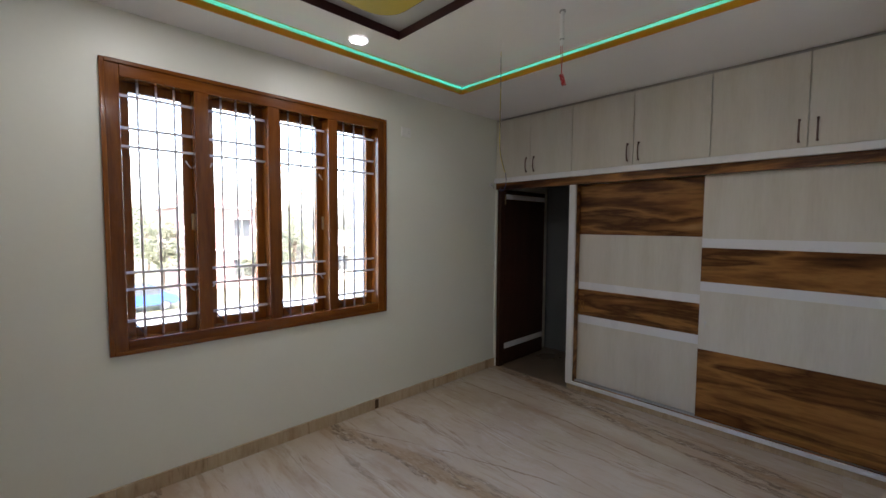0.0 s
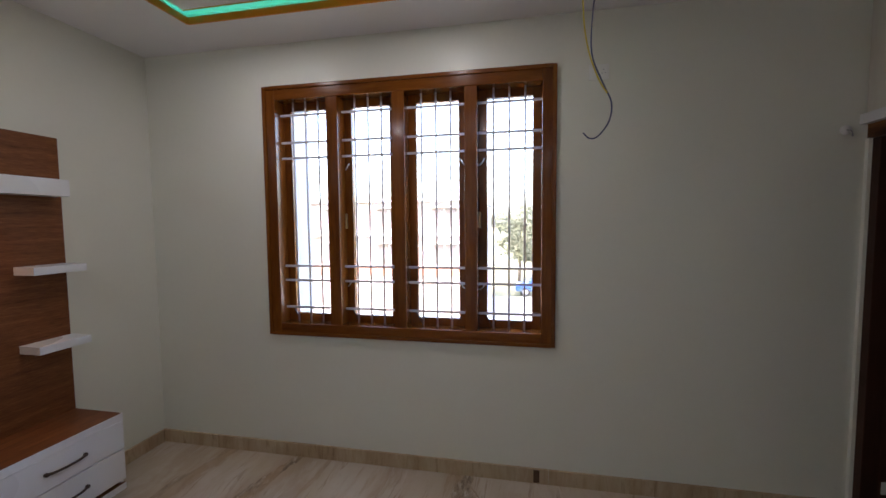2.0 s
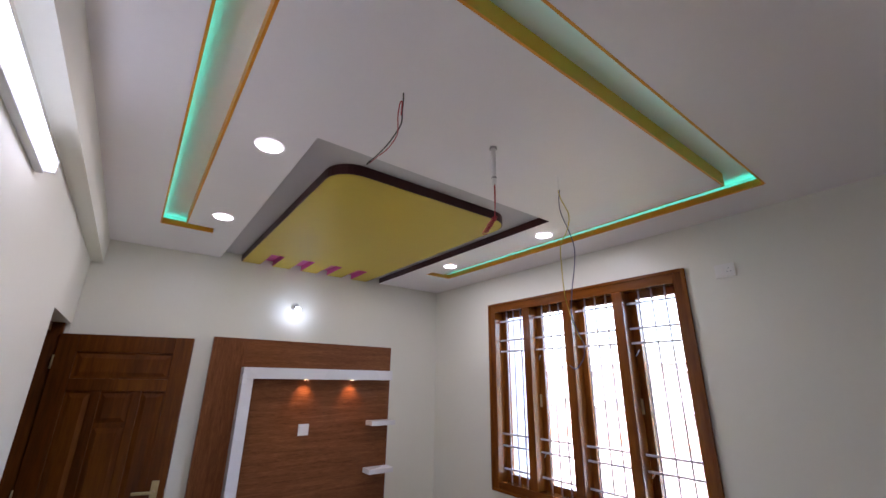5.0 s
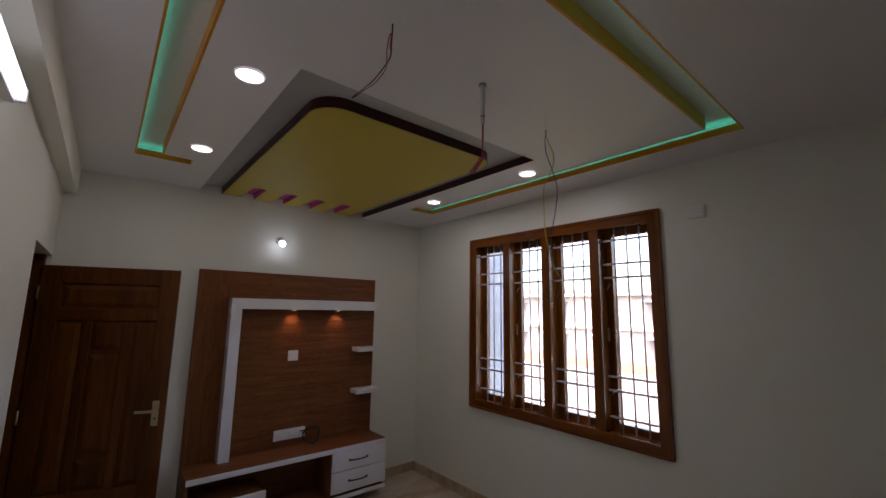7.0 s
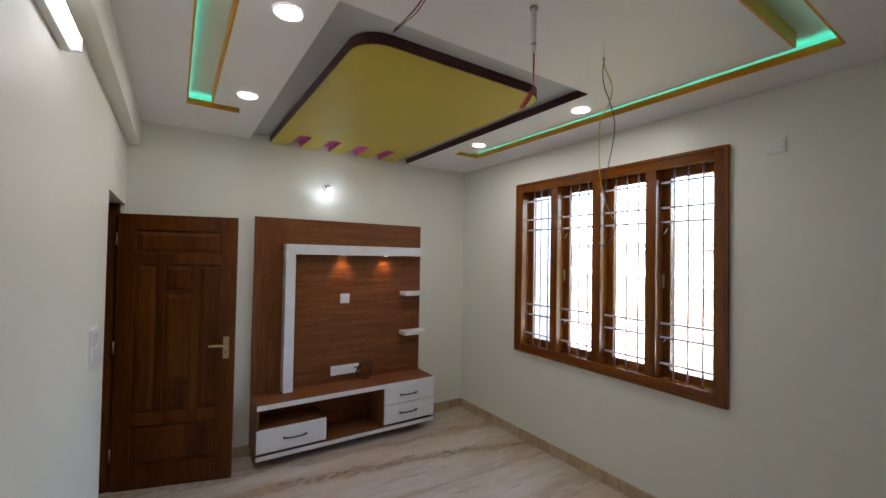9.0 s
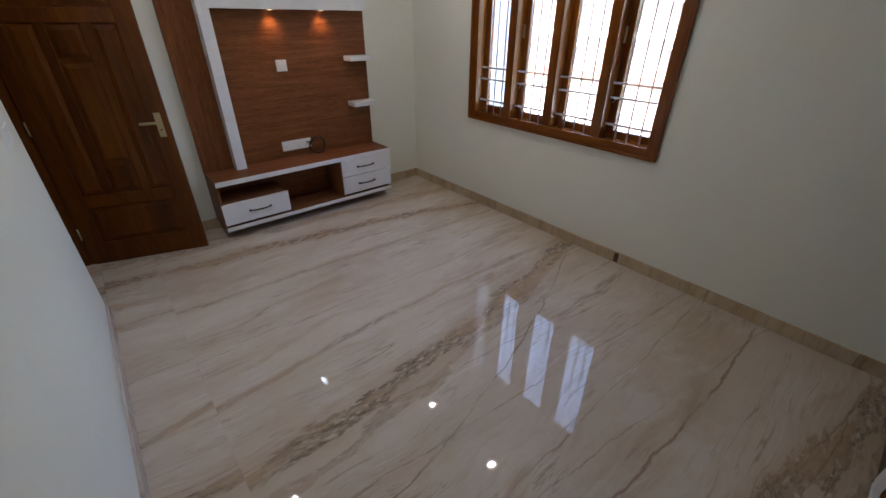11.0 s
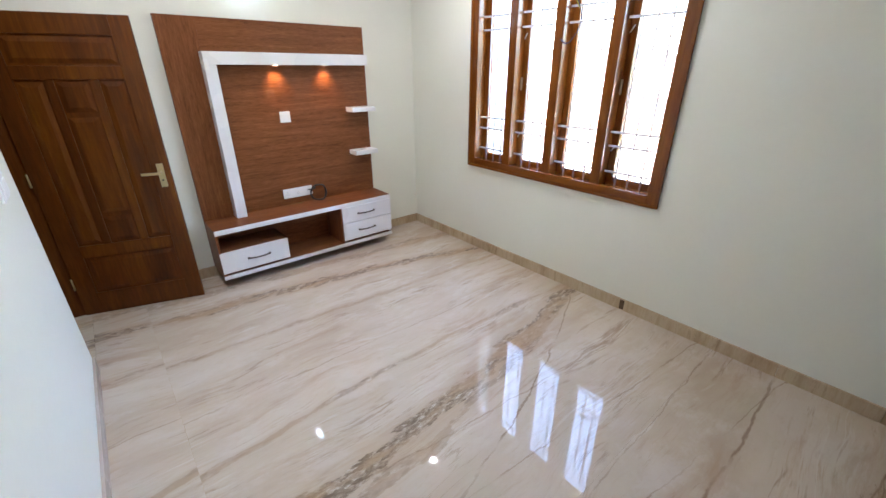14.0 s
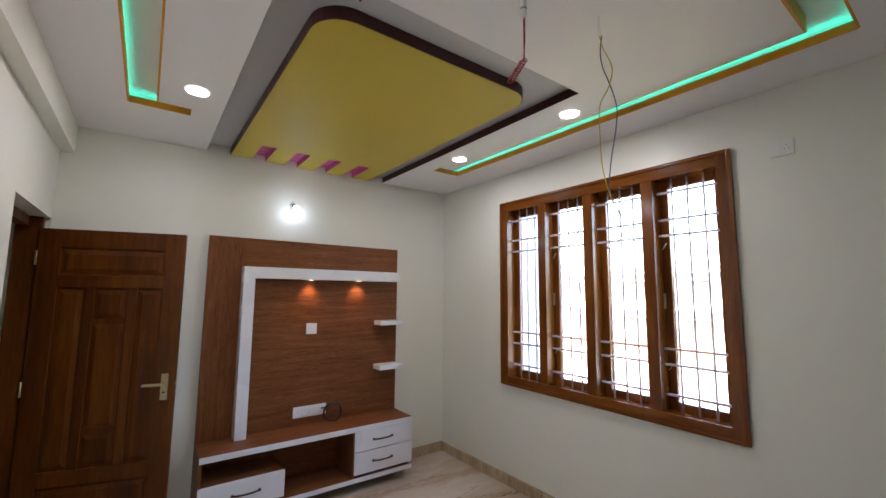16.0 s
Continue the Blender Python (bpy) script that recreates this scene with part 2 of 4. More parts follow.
    # two small dark chips in the stone
    for cx, cy, r in ((2.417, -0.128, 0.011), (2.62, 0.625, 0.009)):
        dx, dy = calc(n, l, "SUBTRACT", X, cx), calc(n, l, "SUBTRACT", Y, cy)
        d = calc(n, l, "SQRT", calc(n, l, "MULTIPLY_ADD", dx, dx, calc(n, l, "MULTIPLY", dy, dy)))
        fac = calc(n, l, "SUBTRACT", 1.0, ramp_value(n, l, calc(n, l, "ADD", calc(n, l, "DIVIDE", d, r), calc(n, l, "MULTIPLY_ADD", fibre, 1.2, -0.6)), 0.6, 1.0))
        base = mixed(n, l, calc(n, l, "MULTIPLY", fac, 0.85), base, (0.12, 0.075, 0.055))
    l.new(base, b.inputs["Base Color"])
    l.new(calc(n, l, "MULTIPLY_ADD", cloud, 0.016, 0.004), b.inputs["Roughness"])
    b.inputs["IOR"].default_value = 1.43
    bump(n, l, b, noise_tex(n, l, v, 1.6, 2), 0.004, 0.01)
    return m


def ramp_value(n, l, fac, lo, hi):
    x = n.new("ShaderNodeMapRange")
    x.interpolation_type = "SMOOTHSTEP"
    x.inputs["From Min"].default_value, x.inputs["From Max"].default_value = lo, hi
    l.new(fac, x.inputs["Value"])
    return x.outputs["Result"]


WALL = plain("cream_wall_paint", (0.765, 0.765, 0.685), 0.42, 0, 0.03, 3.0, 0.05)

CEIL = plain("ceiling_white_paint", (0.87, 0.85, 0.86), 0.5, 0, 0.025, 3.0, 0.03)
# white tray top, greyed so its colour holds the recess's shade
TRAYSHADE = plain("tray_shaded_white", (0.56, 0.55, 0.56), 0.5, 0, 0.04, 3.0)
YELLOW = plain("ochre_yellow_paint", (0.56, 0.43, 0.045), 0.5, 0, 0.04, 2.0, 0.03)
MAROON = plain("maroon_brown_paint", (0.055, 0.012, 0.012), 0.35, 0, 0.1, 6.0)
ORANGE = plain("orange_lip_paint", (0.75, 0.29, 0.012), 0.4, 0, 0.06, 6.0)
PINK = plain("pink_paint", (0.62, 0.10, 0.33), 0.4, 0, 0.05, 6.0)
WHITE = plain("white_laminate", (0.76, 0.76, 0.78), 0.28, 0, 0.025, 5.0)
PLASTIC = plain("white_switch_plastic", (0.80, 0.80, 0.80), 0.3, 0, 0.02, 20.0)
GREYP = plain("grey_plastic", (0.30, 0.30, 0.31), 0.45, 0, 0.05, 20.0)
BLACKP = plain("black_cable_sheath", (0.015, 0.014, 0.014), 0.45, 0, 0.1, 20.0)
BRONZE = plain("dark_bronze_handle", (0.055, 0.035, 0.028), 0.34, 0.5, 0.15, 30.0)
BRASS = plain("antique_brass", (0.50, 0.40, 0.22), 0.35, 0.9, 0.15, 30.0)
STEEL = plain("brushed_steel", (0.62, 0.61, 0.60), 0.32, 0.95, 0.06, 30.0)
BARS = plain("silver_painted_bar", (0.62, 0.60, 0.66), 0.42, 0.0, 0.08, 30.0)
ALU = plain("anodised_aluminium_track", (0.50, 0.51, 0.54), 0.35, 0.8, 0.06, 20.0)
LOFTBRONZE = plain("worn_bronze_handle", (0.16, 0.10, 0.085), 0.3, 0.8, 0.2, 30.0)
REDPULL = plain("dark_red_pull", (0.16, 0.022, 0.020), 0.3, 0, 0.1, 20.0)
YWIRE = plain("yellow_wire", (0.60, 0.46, 0.03), 0.45)
BWIRE = plain("blue_wire", (0.06, 0.07, 0.16), 0.45)
RWIRE = plain("red_wire", (0.42, 0.03, 0.04), 0.45)
# grey of the passage sides, darkened so the colour carries the passage's dimness
DIMGREY = plain("dimmed_grey_wall", (0.15, 0.165, 0.175), 0.5)
CREAM = wood("cream_streak_laminate", [(0.25, (0.56, 0.515, 0.44)), (0.5, (0.64, 0.60, 0.53)), (0.75, (0.70, 0.665, 0.60))], "z", 9.0, 2.4, 0.34, 0.3, 0, 0.05)
WALNUT = wood("walnut_streak_laminate", [(0.34, (0.030, 0.010, 0.004)), (0.42, (0.14, 0.052, 0.014)), (0.49, (0.34, 0.155, 0.045)), (0.55, (0.075, 0.026, 0.008)), (0.62, (0.24, 0.10, 0.028)), (0.70, (0.42, 0.22, 0.08))], "y", 7.0, 2.0, 0.33, 0.45, 0, 0.05, 0.10)
TVWOOD = wood("red_brown_ribbed_laminate", [(0.34, (0.088, 0.027, 0.009)), (0.46, (0.158, 0.052, 0.017)), (0.54, (0.196, 0.070, 0.023)), (0.66, (0.28, 0.113, 0.042))], "y", 16.0, 5.5, 0.42, 0.9, 0, 0.25, 0.62)
TVWOOD_V = wood("red_brown_laminate_upright", [(0.34, (0.088, 0.027, 0.009)), (0.46, (0.158, 0.052, 0.017)), (0.54, (0.196, 0.070, 0.023)), (0.66, (0.28, 0.113, 0.042))], "z", 16.0, 5.5, 0.42, 0.9, 0, 0.25, 0.62)
TEAK = wood("varnished_teak_upright", [(0.32, (0.085, 0.022, 0.003)), (0.5, (0.170, 0.049, 0.006)), (0.68, (0.260, 0.084, 0.010))], "z", 10.0, 2.2, 0.20, 0.5, 0.35, 0.05)
TEAK_H = wood("varnished_teak_level", [(0.32, (0.085, 0.022, 0.003)), (0.5, (0.170, 0.049, 0.006)), (0.68, (0.260, 0.084, 0.010))], "x", 10.0, 2.2, 0.20, 0.5, 0.35, 0.05)
DOORWOOD = wood("dark_varnished_door_wood", [(0.30, (0.044, 0.0105, 0.001)), (0.5, (0.098, 0.026, 0.002)), (0.70, (0.180, 0.055, 0.004))], "z", 11.0, 1.8, 0.38, 0.5, 0.03, 0.05)
DARKDOOR = wood("dark_brown_bathroom_door", [(0.3, (0.030, 0.012, 0.007)), (0.7, (0.060, 0.026, 0.016))], "z", 10.0, 2.0, 0.35, 0.4)
MARBLE = marble_floor()
SKIRT = wood("beige_marble_skirting", [(0.30, (0.20, 0.125, 0.065)), (0.42, (0.43, 0.315, 0.20)), (0.58, (0.53, 0.42, 0.29)), (0.70, (0.27, 0.18, 0.10))], "z", 6.0, 2.2, 0.16, 0.8, 0, 0.02)
# same stone as SKIRT, with glancing light put in as a paler grey-beige
SKIRT_LIT = wood("beige_marble_skirting_lit", [(0.30, (0.33, 0.26, 0.21)), (0.45, (0.47, 0.40, 0.345)), (0.60, (0.55, 0.485, 0.43)), (0.72, (0.42, 0.34, 0.28))], "x", 5.0, 2.0, 0.16, 0.8, 0, 0.02)
GLOW_DISC = glow("downlight_diffuser", (1.0, 0.98, 0.95), 0.065)
GLOW_TUBE = glow("tube_diffuser", (0.86, 0.93, 1.0), TUBE_GLOW)
GLOW_BULB = glow("bulb_glass", (0.80, 0.92, 1.0), 0.20)
GLOW_LED = glow("led_strip", LED_COLOUR, LED_GLOW)
GLOW_SPOT = glow("warm_spot_lens", (1.0, 0.62, 0.32), 0.1)


def glass():
    m, n, l, b = material("clear_window_glass")
    out = n["Material Output"]
    tr, gl, mix = n.new("ShaderNodeBsdfTransparent"), n.new("ShaderNodeBsdfGlossy"), n.new("ShaderNodeMixShader")
    tr.inputs["Color"].default_value = (0.93, 0.95, 0.95, 1)
    gl.inputs["Roughness"].default_value = 0.02
    mix.inputs[0].default_value = 0.06
    l.new(tr.outputs[0], mix.inputs[1])
    l.new(gl.outputs[0], mix.inputs[2])
    l.new(mix.outputs[0], out.inputs["Surface"])
    return m


GLASS = glass()


# ---- mesh tools ----
def bm_box(x0, x1, y0, y1, z0, z1, bevel=0.0, bm=None):
    bm = bm or bmesh.new()
    g = bmesh.ops.create_cube(bm, size=1.0)
    bmesh.ops.transform(bm, verts=g["verts"], matrix=Matrix.LocRotScale(((x0 + x1) / 2, (y0 + y1) / 2, (z0 + z1) / 2), None, (x1 - x0, y1 - y0, z1 - z0)))
    if bevel:
        es = list({e for v in g["verts"] for e in v.link_edges})
        bmesh.ops.bevel(bm, geom=es, offset=bevel, segments=2, affect="EDGES", profile=0.6)
    return bm


def bm_cyl(p, q, r, seg=12, bm=None, r2=None):
    bm = bm or bmesh.new()
    p, q = Vector(p), Vector(q)
    m = Matrix.Translation((p + q) / 2) @ (q - p).to_track_quat("Z", "Y").to_matrix().to_4x4()
    bmesh.ops.create_cone(bm, cap_ends=True, segments=seg, radius1=r, radius2=r if r2 is None else r2, depth=(q - p).length, matrix=m)
    return bm


def bm_tube(points, r, seg=8, bm=None, steps=6):
    """A round wire through the points, smoothed."""
    bm = bm or bmesh.new()
    pts = [Vector(p) for p in points]
    fine = []
    for i in range(len(pts) - 1):
        a, b, c, d = pts[max(i - 1, 0)], pts[i], pts[i + 1], pts[min(i + 2, len(pts) - 1)]
        for k in range(steps):
            t = k / steps
            fine.append(0.5 * ((2 * b) + (c - a) * t + (2 * a - 5 * b + 4 * c - d) * t * t + (3 * b - a - 3 * c + d) * t ** 3))
    fine.append(pts[-1])
    rings, side = [], None
    for i, p in enumerate(fine):
        d = (fine[min(i + 1, len(fine) - 1)] - fine[max(i - 1, 0)]).normalized()
        side = (side - d * side.dot(d)).normalized() if side else d.orthogonal().normalized()
        up = d.cross(side)
        rings.append([bm.verts.new(p + r * (math.cos(2 * math.pi * k / seg) * side + math.sin(2 * math.pi * k / seg) * up)) for k in range(seg)])
    for u, w in zip(rings, rings[1:]):
        for k in range(seg):
            bm.faces.new((u[k], u[(k + 1) % seg], w[(k + 1) % seg], w[k]))
    bm.faces.new(rings[0][::-1])
    bm.faces.new(rings[-1])
    return bm


def bm_ring(x0, x1, z0, z1, w, y0, y1):
    """A rectangular frame in the xz plane, of four members of width w."""
    bm = bmesh.new()
    bm_box(x0, x0 + w, y0, y1, z0, z1, 0.003, bm)
    bm_box(x1 - w, x1, y0, y1, z0, z1, 0.003, bm)
    bm_box(x0 + w, x1 - w, y0, y1, z0, z0 + w, 0.003, bm)
    bm_box(x0 + w, x1 - w, y0, y1, z1 - w, z1, 0.003, bm)
    return bm


def cells(cuts_a, cuts_b, c0, c1, hole, place):
    """A flat body with through holes, built of grid cells with no inner faces. place(a, b, c) gives the corner in space."""
    bm, at = bmesh.new(), {}
    A, B = sorted(set(cuts_a)), sorted(set(cuts_b))

    def v(a, b, c):
        k = (round(a, 5), round(b, 5), c)
        if k not in at:
            at[k] = bm.verts.new(place(a, b, c))
        return at[k]
    solid = {(i, j): not hole((A[i] + A[i + 1]) / 2, (B[j] + B[j + 1]) / 2) for i in range(len(A) - 1) for j in range(len(B) - 1)}
    for (i, j), s in solid.items():
        if not s:
            continue
        a0, a1, b0, b1 = A[i], A[i + 1], B[j], B[j + 1]
        bm.faces.new((v(a0, b0, c0), v(a1, b0, c0), v(a1, b1, c0), v(a0, b1, c0)))
        bm.faces.new((v(a0, b0, c1), v(a0, b1, c1), v(a1, b1, c1), v(a1, b0, c1)))
        for di, dj, p, q in ((-1, 0, (a0, b0), (a0, b1)), (1, 0, (a1, b1), (a1, b0)), (0, -1, (a1, b0), (a0, b0)), (0, 1, (a0, b1), (a1, b1))):
            if not solid.get((i + di, j + dj), False):
                bm.faces.new((v(*p, c0), v(*q, c0), v(*q, c1), v(*p, c1)))
    bmesh.ops.recalc_face_normals(bm, faces=bm.faces)
    return bm


def mesh_of(name, bm, mat, smooth=False):
    me = bpy.data.meshes.new(name)
    bmesh.ops.recalc_face_normals(bm, faces=bm.faces)
    if smooth:
        for f in bm.faces:
            f.smooth = True
    bm.to_mesh(me)
    bm.free()
    me.materials.append(mat)
    return me


def solid(name, bm, mat, label="", category="", kind="", group="", smooth=False):
    return tagged(new(name, mesh_of(name, bm, mat, smooth)), label, category, group, kind)


def thing(name, base, label, category, group="", kind=""):
    ob = new(name)
    ob.empty_display_size = 0.1
    ob.location = base
    return tagged(ob, label, category, group, kind)


def part(name, bm, mat, parent, label="", smooth=False, local=False):
    """A bmesh drawn in the room's metres (or in its thing's own, if local) as one mesh under a thing or part."""
    if not local:
        top = parent
        while top.parent:
            top = top.parent
        bmesh.ops.translate(bm, verts=bm.verts, vec=-Vector(top.location))
    ob = new(name, mesh_of(name, bm, mat, smooth))
    ob.parent = parent
    return tagged(ob, label)


# ---- walls, floor, ceiling ----
WX0, WX1, WZ0, WZ1 = 0.178, 2.048, 0.850, 2.490          # window, outer edge of its frame
DX0, DX1, DZ = -0.715, 0.185, 2.11                       # doorway in the south wall

solid("wall_north", cells([XW - 0.15, WX0 + 0.03, WX1 - 0.03, XP + 0.1], [-0.1, WZ0 + 0.03, WZ1 - 0.03, SLAB], YN, YN + 0.20,
      lambda x, z: WX0 < x < WX1 and WZ0 < z < WZ1, lambda a, b, c: (a, c, b)), WALL, "cream painted plaster wall with a window opening", "wall", "structure")
solid("wall_south", cells([XW - 0.15, DX0, DX1, XP + 0.1], [-0.1, DZ, SLAB], YS - 0.15, YS,
      lambda x, z: DX0 < x < DX1 and z < DZ, lambda a, b, c: (a, c, b)), WALL, "cream painted plaster wall with a doorway", "wall", "structure")
solid("wall_west", bm_box(XW - 0.15, XW, YS, YN, -0.1, SLAB), WALL, "cream painted plaster wall behind the television unit", "wall", "structure")
solid("wall_east", bm_box(XP, XP + 0.1, YS, YN, -0.1, SLAB), DIMGREY, "grey wall at the end of the passage, darkened in colour for its dimness", "wall", "structure")
solid("wall_partition", bm_box(XB, XB + 0.08, YS, 2.00, -0.1, SLAB), WALL, "cream wall behind the wardrobe", "wall", "structure")
solid("wall_passage_head", bm_box(3.60, 3.72, 2.062, YN, 2.012, 2.066), DARKDOOR, "dark brown door head over the passage opening", "door frame", "structure")
solid("beam_south", bm_box(XW, XE + 0.0, YS, YS + 0.075, 2.575, ZC), WALL, "cream plaster beam along the top of the wall", "beam", "structure")
solid("roof_slab", bm_box(XW - 0.15, XP + 0.1, YS - 0.15, YN + 0.2, SLAB, SLAB + 0.15), CEIL, "plain concrete roof slab above the false ceiling", "slab", "structure")
solid("passage_ceiling", bm_box(3.60, XP, 2.062, YN, 2.30, 2.36), CEIL, "plain passage ceiling", "ceiling", "structure")

# cove slots and tray in the false ceiling
CX0, CX1, CY0, CY1, CW = -0.065, 2.635, 0.128, 2.610, 0.135
TX1, TY0, TY1 = 1.597, 0.602, 2.165
STUB_S, STUB_N = 0.440, 2.335


def in_cove(x, y):
    if not (CX0 < x < CX1 and CY0 < y < CY1):
        return False
    if y < CY0 + CW or y > CY1 - CW or x > CX1 - CW:
        return True
    return x < CX0 + 0.10 and (y < STUB_S or y > STUB_N)


def in_tray(x, y):
    return x < TX1 and TY0 < y < TY1


solid("ceiling", cells([XW, CX0, CX0 + 0.10, TX1, CX1 - CW, CX1, XB], [YS, CY0, CY0 + CW, STUB_S, TY0, TY1, STUB_N, CY1 - CW, CY1, YN], ZC, ZC + 0.012,
      lambda x, y: in_cove(x, y) or in_tray(x, y), lambda a, b, c: (a, b, c)), CEIL, "white painted gypsum false ceiling with light slots", "ceiling", "structure")
solid("ceiling_tray_top", bm_box(XW, TX1 + 0.02, TY0 - 0.02, TY1 + 0.02, ZC + 0.056, ZC + 0.068), TRAYSHADE, "white top of the recessed ceiling tray, greyed for the shade in it", "ceiling", "structure")
solid("ceiling_cove_top", cells([CX0 - 0.10, CX0 + 0.11, CX1 - CW - 0.01, CX1 + 0.10], [CY0 - 0.10, CY0 + CW + 0.01, STUB_S + 0.01, STUB_N - 0.01, CY1 - CW - 0.01, CY1 + 0.10], ZC + 0.075, ZC + 0.085,
      lambda x, y: not (y < CY0 + CW + 0.01 or y > CY1 - CW - 0.01 or x > CX1 - CW - 0.01 or (x < CX0 + 0.11 and (y < STUB_S + 0.01 or y > STUB_N - 0.01))),
      lambda a, b, c: (a, b, c)), CEIL, "white inside top of the ceiling light slots", "ceiling", "structure")


def trim(name, x0, x1, y0, y1, z0, z1, mat, label):
    return solid(name, bm_box(x0, x1, y0, y1, z0, z1), mat, label, "ceiling trim", "structure")


T, LIP = 0.008, 0.039
e = 0.0015
for nm, b6 in (("trim_cove_north", (CX0, CX1, CY1 - e, CY1 + T)), ("trim_cove_south", (CX0, CX1, CY0 - T, CY0 + e)), ("trim_cove_east", (CX1 - e, CX1 + T, CY0, CY1)),
               ("trim_cove_west_south", (CX0 - T, CX0 + e, CY0, STUB_S)), ("trim_cove_west_north", (CX0 - T, CX0 + e, STUB_N, CY1))):
    trim(nm, *b6, ZC - 0.001, ZC + LIP, ORANGE, "orange painted lip of the ceiling light slot")
for nm, b6 in (("trim_inner_north", (CX0 + 0.10, CX1 - CW, CY1 - CW - T, CY1 - CW + e)), ("trim_inner_south", (CX0 + 0.10, CX1 - CW, CY0 + CW - e, CY0 + CW + T)),
               ("trim_inner_east", (CX1 - CW - T, CX1 - CW + e, CY0 + CW, CY1 - CW))):
    trim(nm, *b6, ZC - 0.001, ZC + 0.074, ORANGE, "orange painted inner lip of the ceiling light slot")
for nm, b6 in (("trim_tray_north", (XW, TX1, TY1 - e, TY1 + T)), ("trim_tray_south", (XW, TX1, TY0 - T, TY0 + e)), ("trim_tray_east", (TX1 - e, TX1 + T, TY0, TY1))):
    trim(nm, *b6, ZC + 0.002, ZC + 0.055, MAROON, "maroon painted edge of the ceiling tray")

# inner sides of the slots
o = 0.040
for nm, b6 in (("cove_side_north", (CX0 - o, CX1 + o, CY1 + o, CY1 + o + 0.008)), ("cove_side_south", (CX0 - o, CX1 + o, CY0 - o - 0.008, CY0 - o)), ("cove_side_east", (CX1 + o, CX1 + o + 0.008, CY0 - o, CY1 + o)),
               ("cove_side_west_south", (CX0 - o - 0.008, CX0 - o, CY0 - o, STUB_S + 0.01)), ("cove_side_west_north", (CX0 - o - 0.008, CX0 - o, STUB_N - 0.01, CY1 + o))):
    trim(nm, *b6, ZC + 0.012, ZC + 0.075, CEIL, "white inner side of the ceiling light slot")

# light strips lying behind the lips
for nm, b6 in (("led_strip", (CX0, CX1, CY1 + T + 0.004, CY1 + T + 0.016)), ("led_strip", (CX0, CX1, CY0 - T - 0.016, CY0 - T - 0.004)),
               ("led_strip", (CX1 + T + 0.004, CX1 + T + 0.016, CY0, CY1)), ("led_strip", (CX0 - T - 0.016, CX0 - T - 0.004, CY0, STUB_S)), ("led_strip", (CX0 - T - 0.016, CX0 - T - 0.004, STUB_N, CY1))):
    s = thing(nm, ((b6[0] + b6[1]) / 2, (b6[2] + b6[3]) / 2, ZC + 0.012), "thin glowing green light strip in the ceiling slot", "light strip", "strips in the ceiling slot")
    part("backing", bm_box(*b6, ZC + 0.012, ZC + 0.022), PLASTIC, s)
    part("emitter", bm_box(*b6, ZC + 0.022, ZC + 0.032), GLOW_LED, s, "green glowing diodes")


def yellow_panel():
    x1, y0, y1, r, z0, z1 = 1.40, 0.775, 2.005, 0.15, ZC - 0.004, ZC + 0.055
    notches = [(0.930, 1.038), (1.195, 1.305), (1.460, 1.568), (1.722, 1.832)]
    nx = -0.345
    pts = [(XW, y0)] + [(x1 - r + r * math.sin(a), y0 + r - r * math.cos(a)) for a in [math.pi / 2 * k / 8 for k in range(9)]]
    pts += [(x1 - r + r * math.cos(a), y1 - r + r * math.sin(a)) for a in [math.pi / 2 * k / 8 for k in range(9)]] + [(XW, y1)]
    for a, b in notches[::-1]:
        pts += [(XW, b), (nx, b), (nx, a), (XW, a)]
    top = thing("ceiling_panel", (0.4, 1.39, z0), "ochre yellow hanging ceiling panel with rounded corners and pink notches", "ceiling panel")
    bm = bmesh.new()
    f = bm.faces.new([bm.verts.new((x, y, z0)) for x, y in pts])
    g = bmesh.ops.extrude_face_region(bm, geom=[f])
    bmesh.ops.translate(bm, verts=[v for v in g["geom"] if isinstance(v, bmesh.types.BMVert)], vec=(0, 0, 0.012))
    bmesh.ops.triangulate(bm, faces=[q for q in bm.faces if len(q.verts) > 4])
    part("face_board", bm, YELLOW, top)
    bm = bmesh.new()
    outline = pts[:20]
    grown = [(XW, y0 - 0.006)] + [(x1 - r + (r + 0.006) * math.sin(a), y0 + r - (r + 0.006) * math.cos(a)) for a in [math.pi / 2 * k / 8 for k in range(9)]]
    grown += [(x1 - r + (r + 0.006) * math.cos(a), y1 - r + (r + 0.006) * math.sin(a)) for a in [math.pi / 2 * k / 8 for k in range(9)]] + [(XW, y1 + 0.006)]
    rows = [[bm.verts.new((x, y, z)) for x, y in o] for o, z in ((outline, z0 + 0.002), (grown, z0 + 0.002), (grown, z1), (outline, z1))]
    for a, b in ((0, 1), (1, 2), (2, 3), (3, 0)):
        for k in range(len(outline) - 1):
            bm.faces.new((rows[a][k], rows[a][k + 1], rows[b][k + 1], rows[b][k]))
    part("rim", bm, MAROON, top, "maroon painted rim")
    for a, b in notches:
        bm = bm_box(XW, nx, a - 0.004, a + 0.0015, z0 + 0.001, z1)
        bm_box(XW, nx, b - 0.0015, b + 0.004, z0 + 0.001, z1, 0, bm)
        bm_box(nx - 0.0015, nx + 0.004, a, b, z0 + 0.001, z1, 0, bm)
        bm_box(XW, nx, a, b, z1 - 0.010, z1 - 0.004, 0, bm)
        part("notch_lining", bm, PINK, top, "pink painted notch")


yellow_panel()


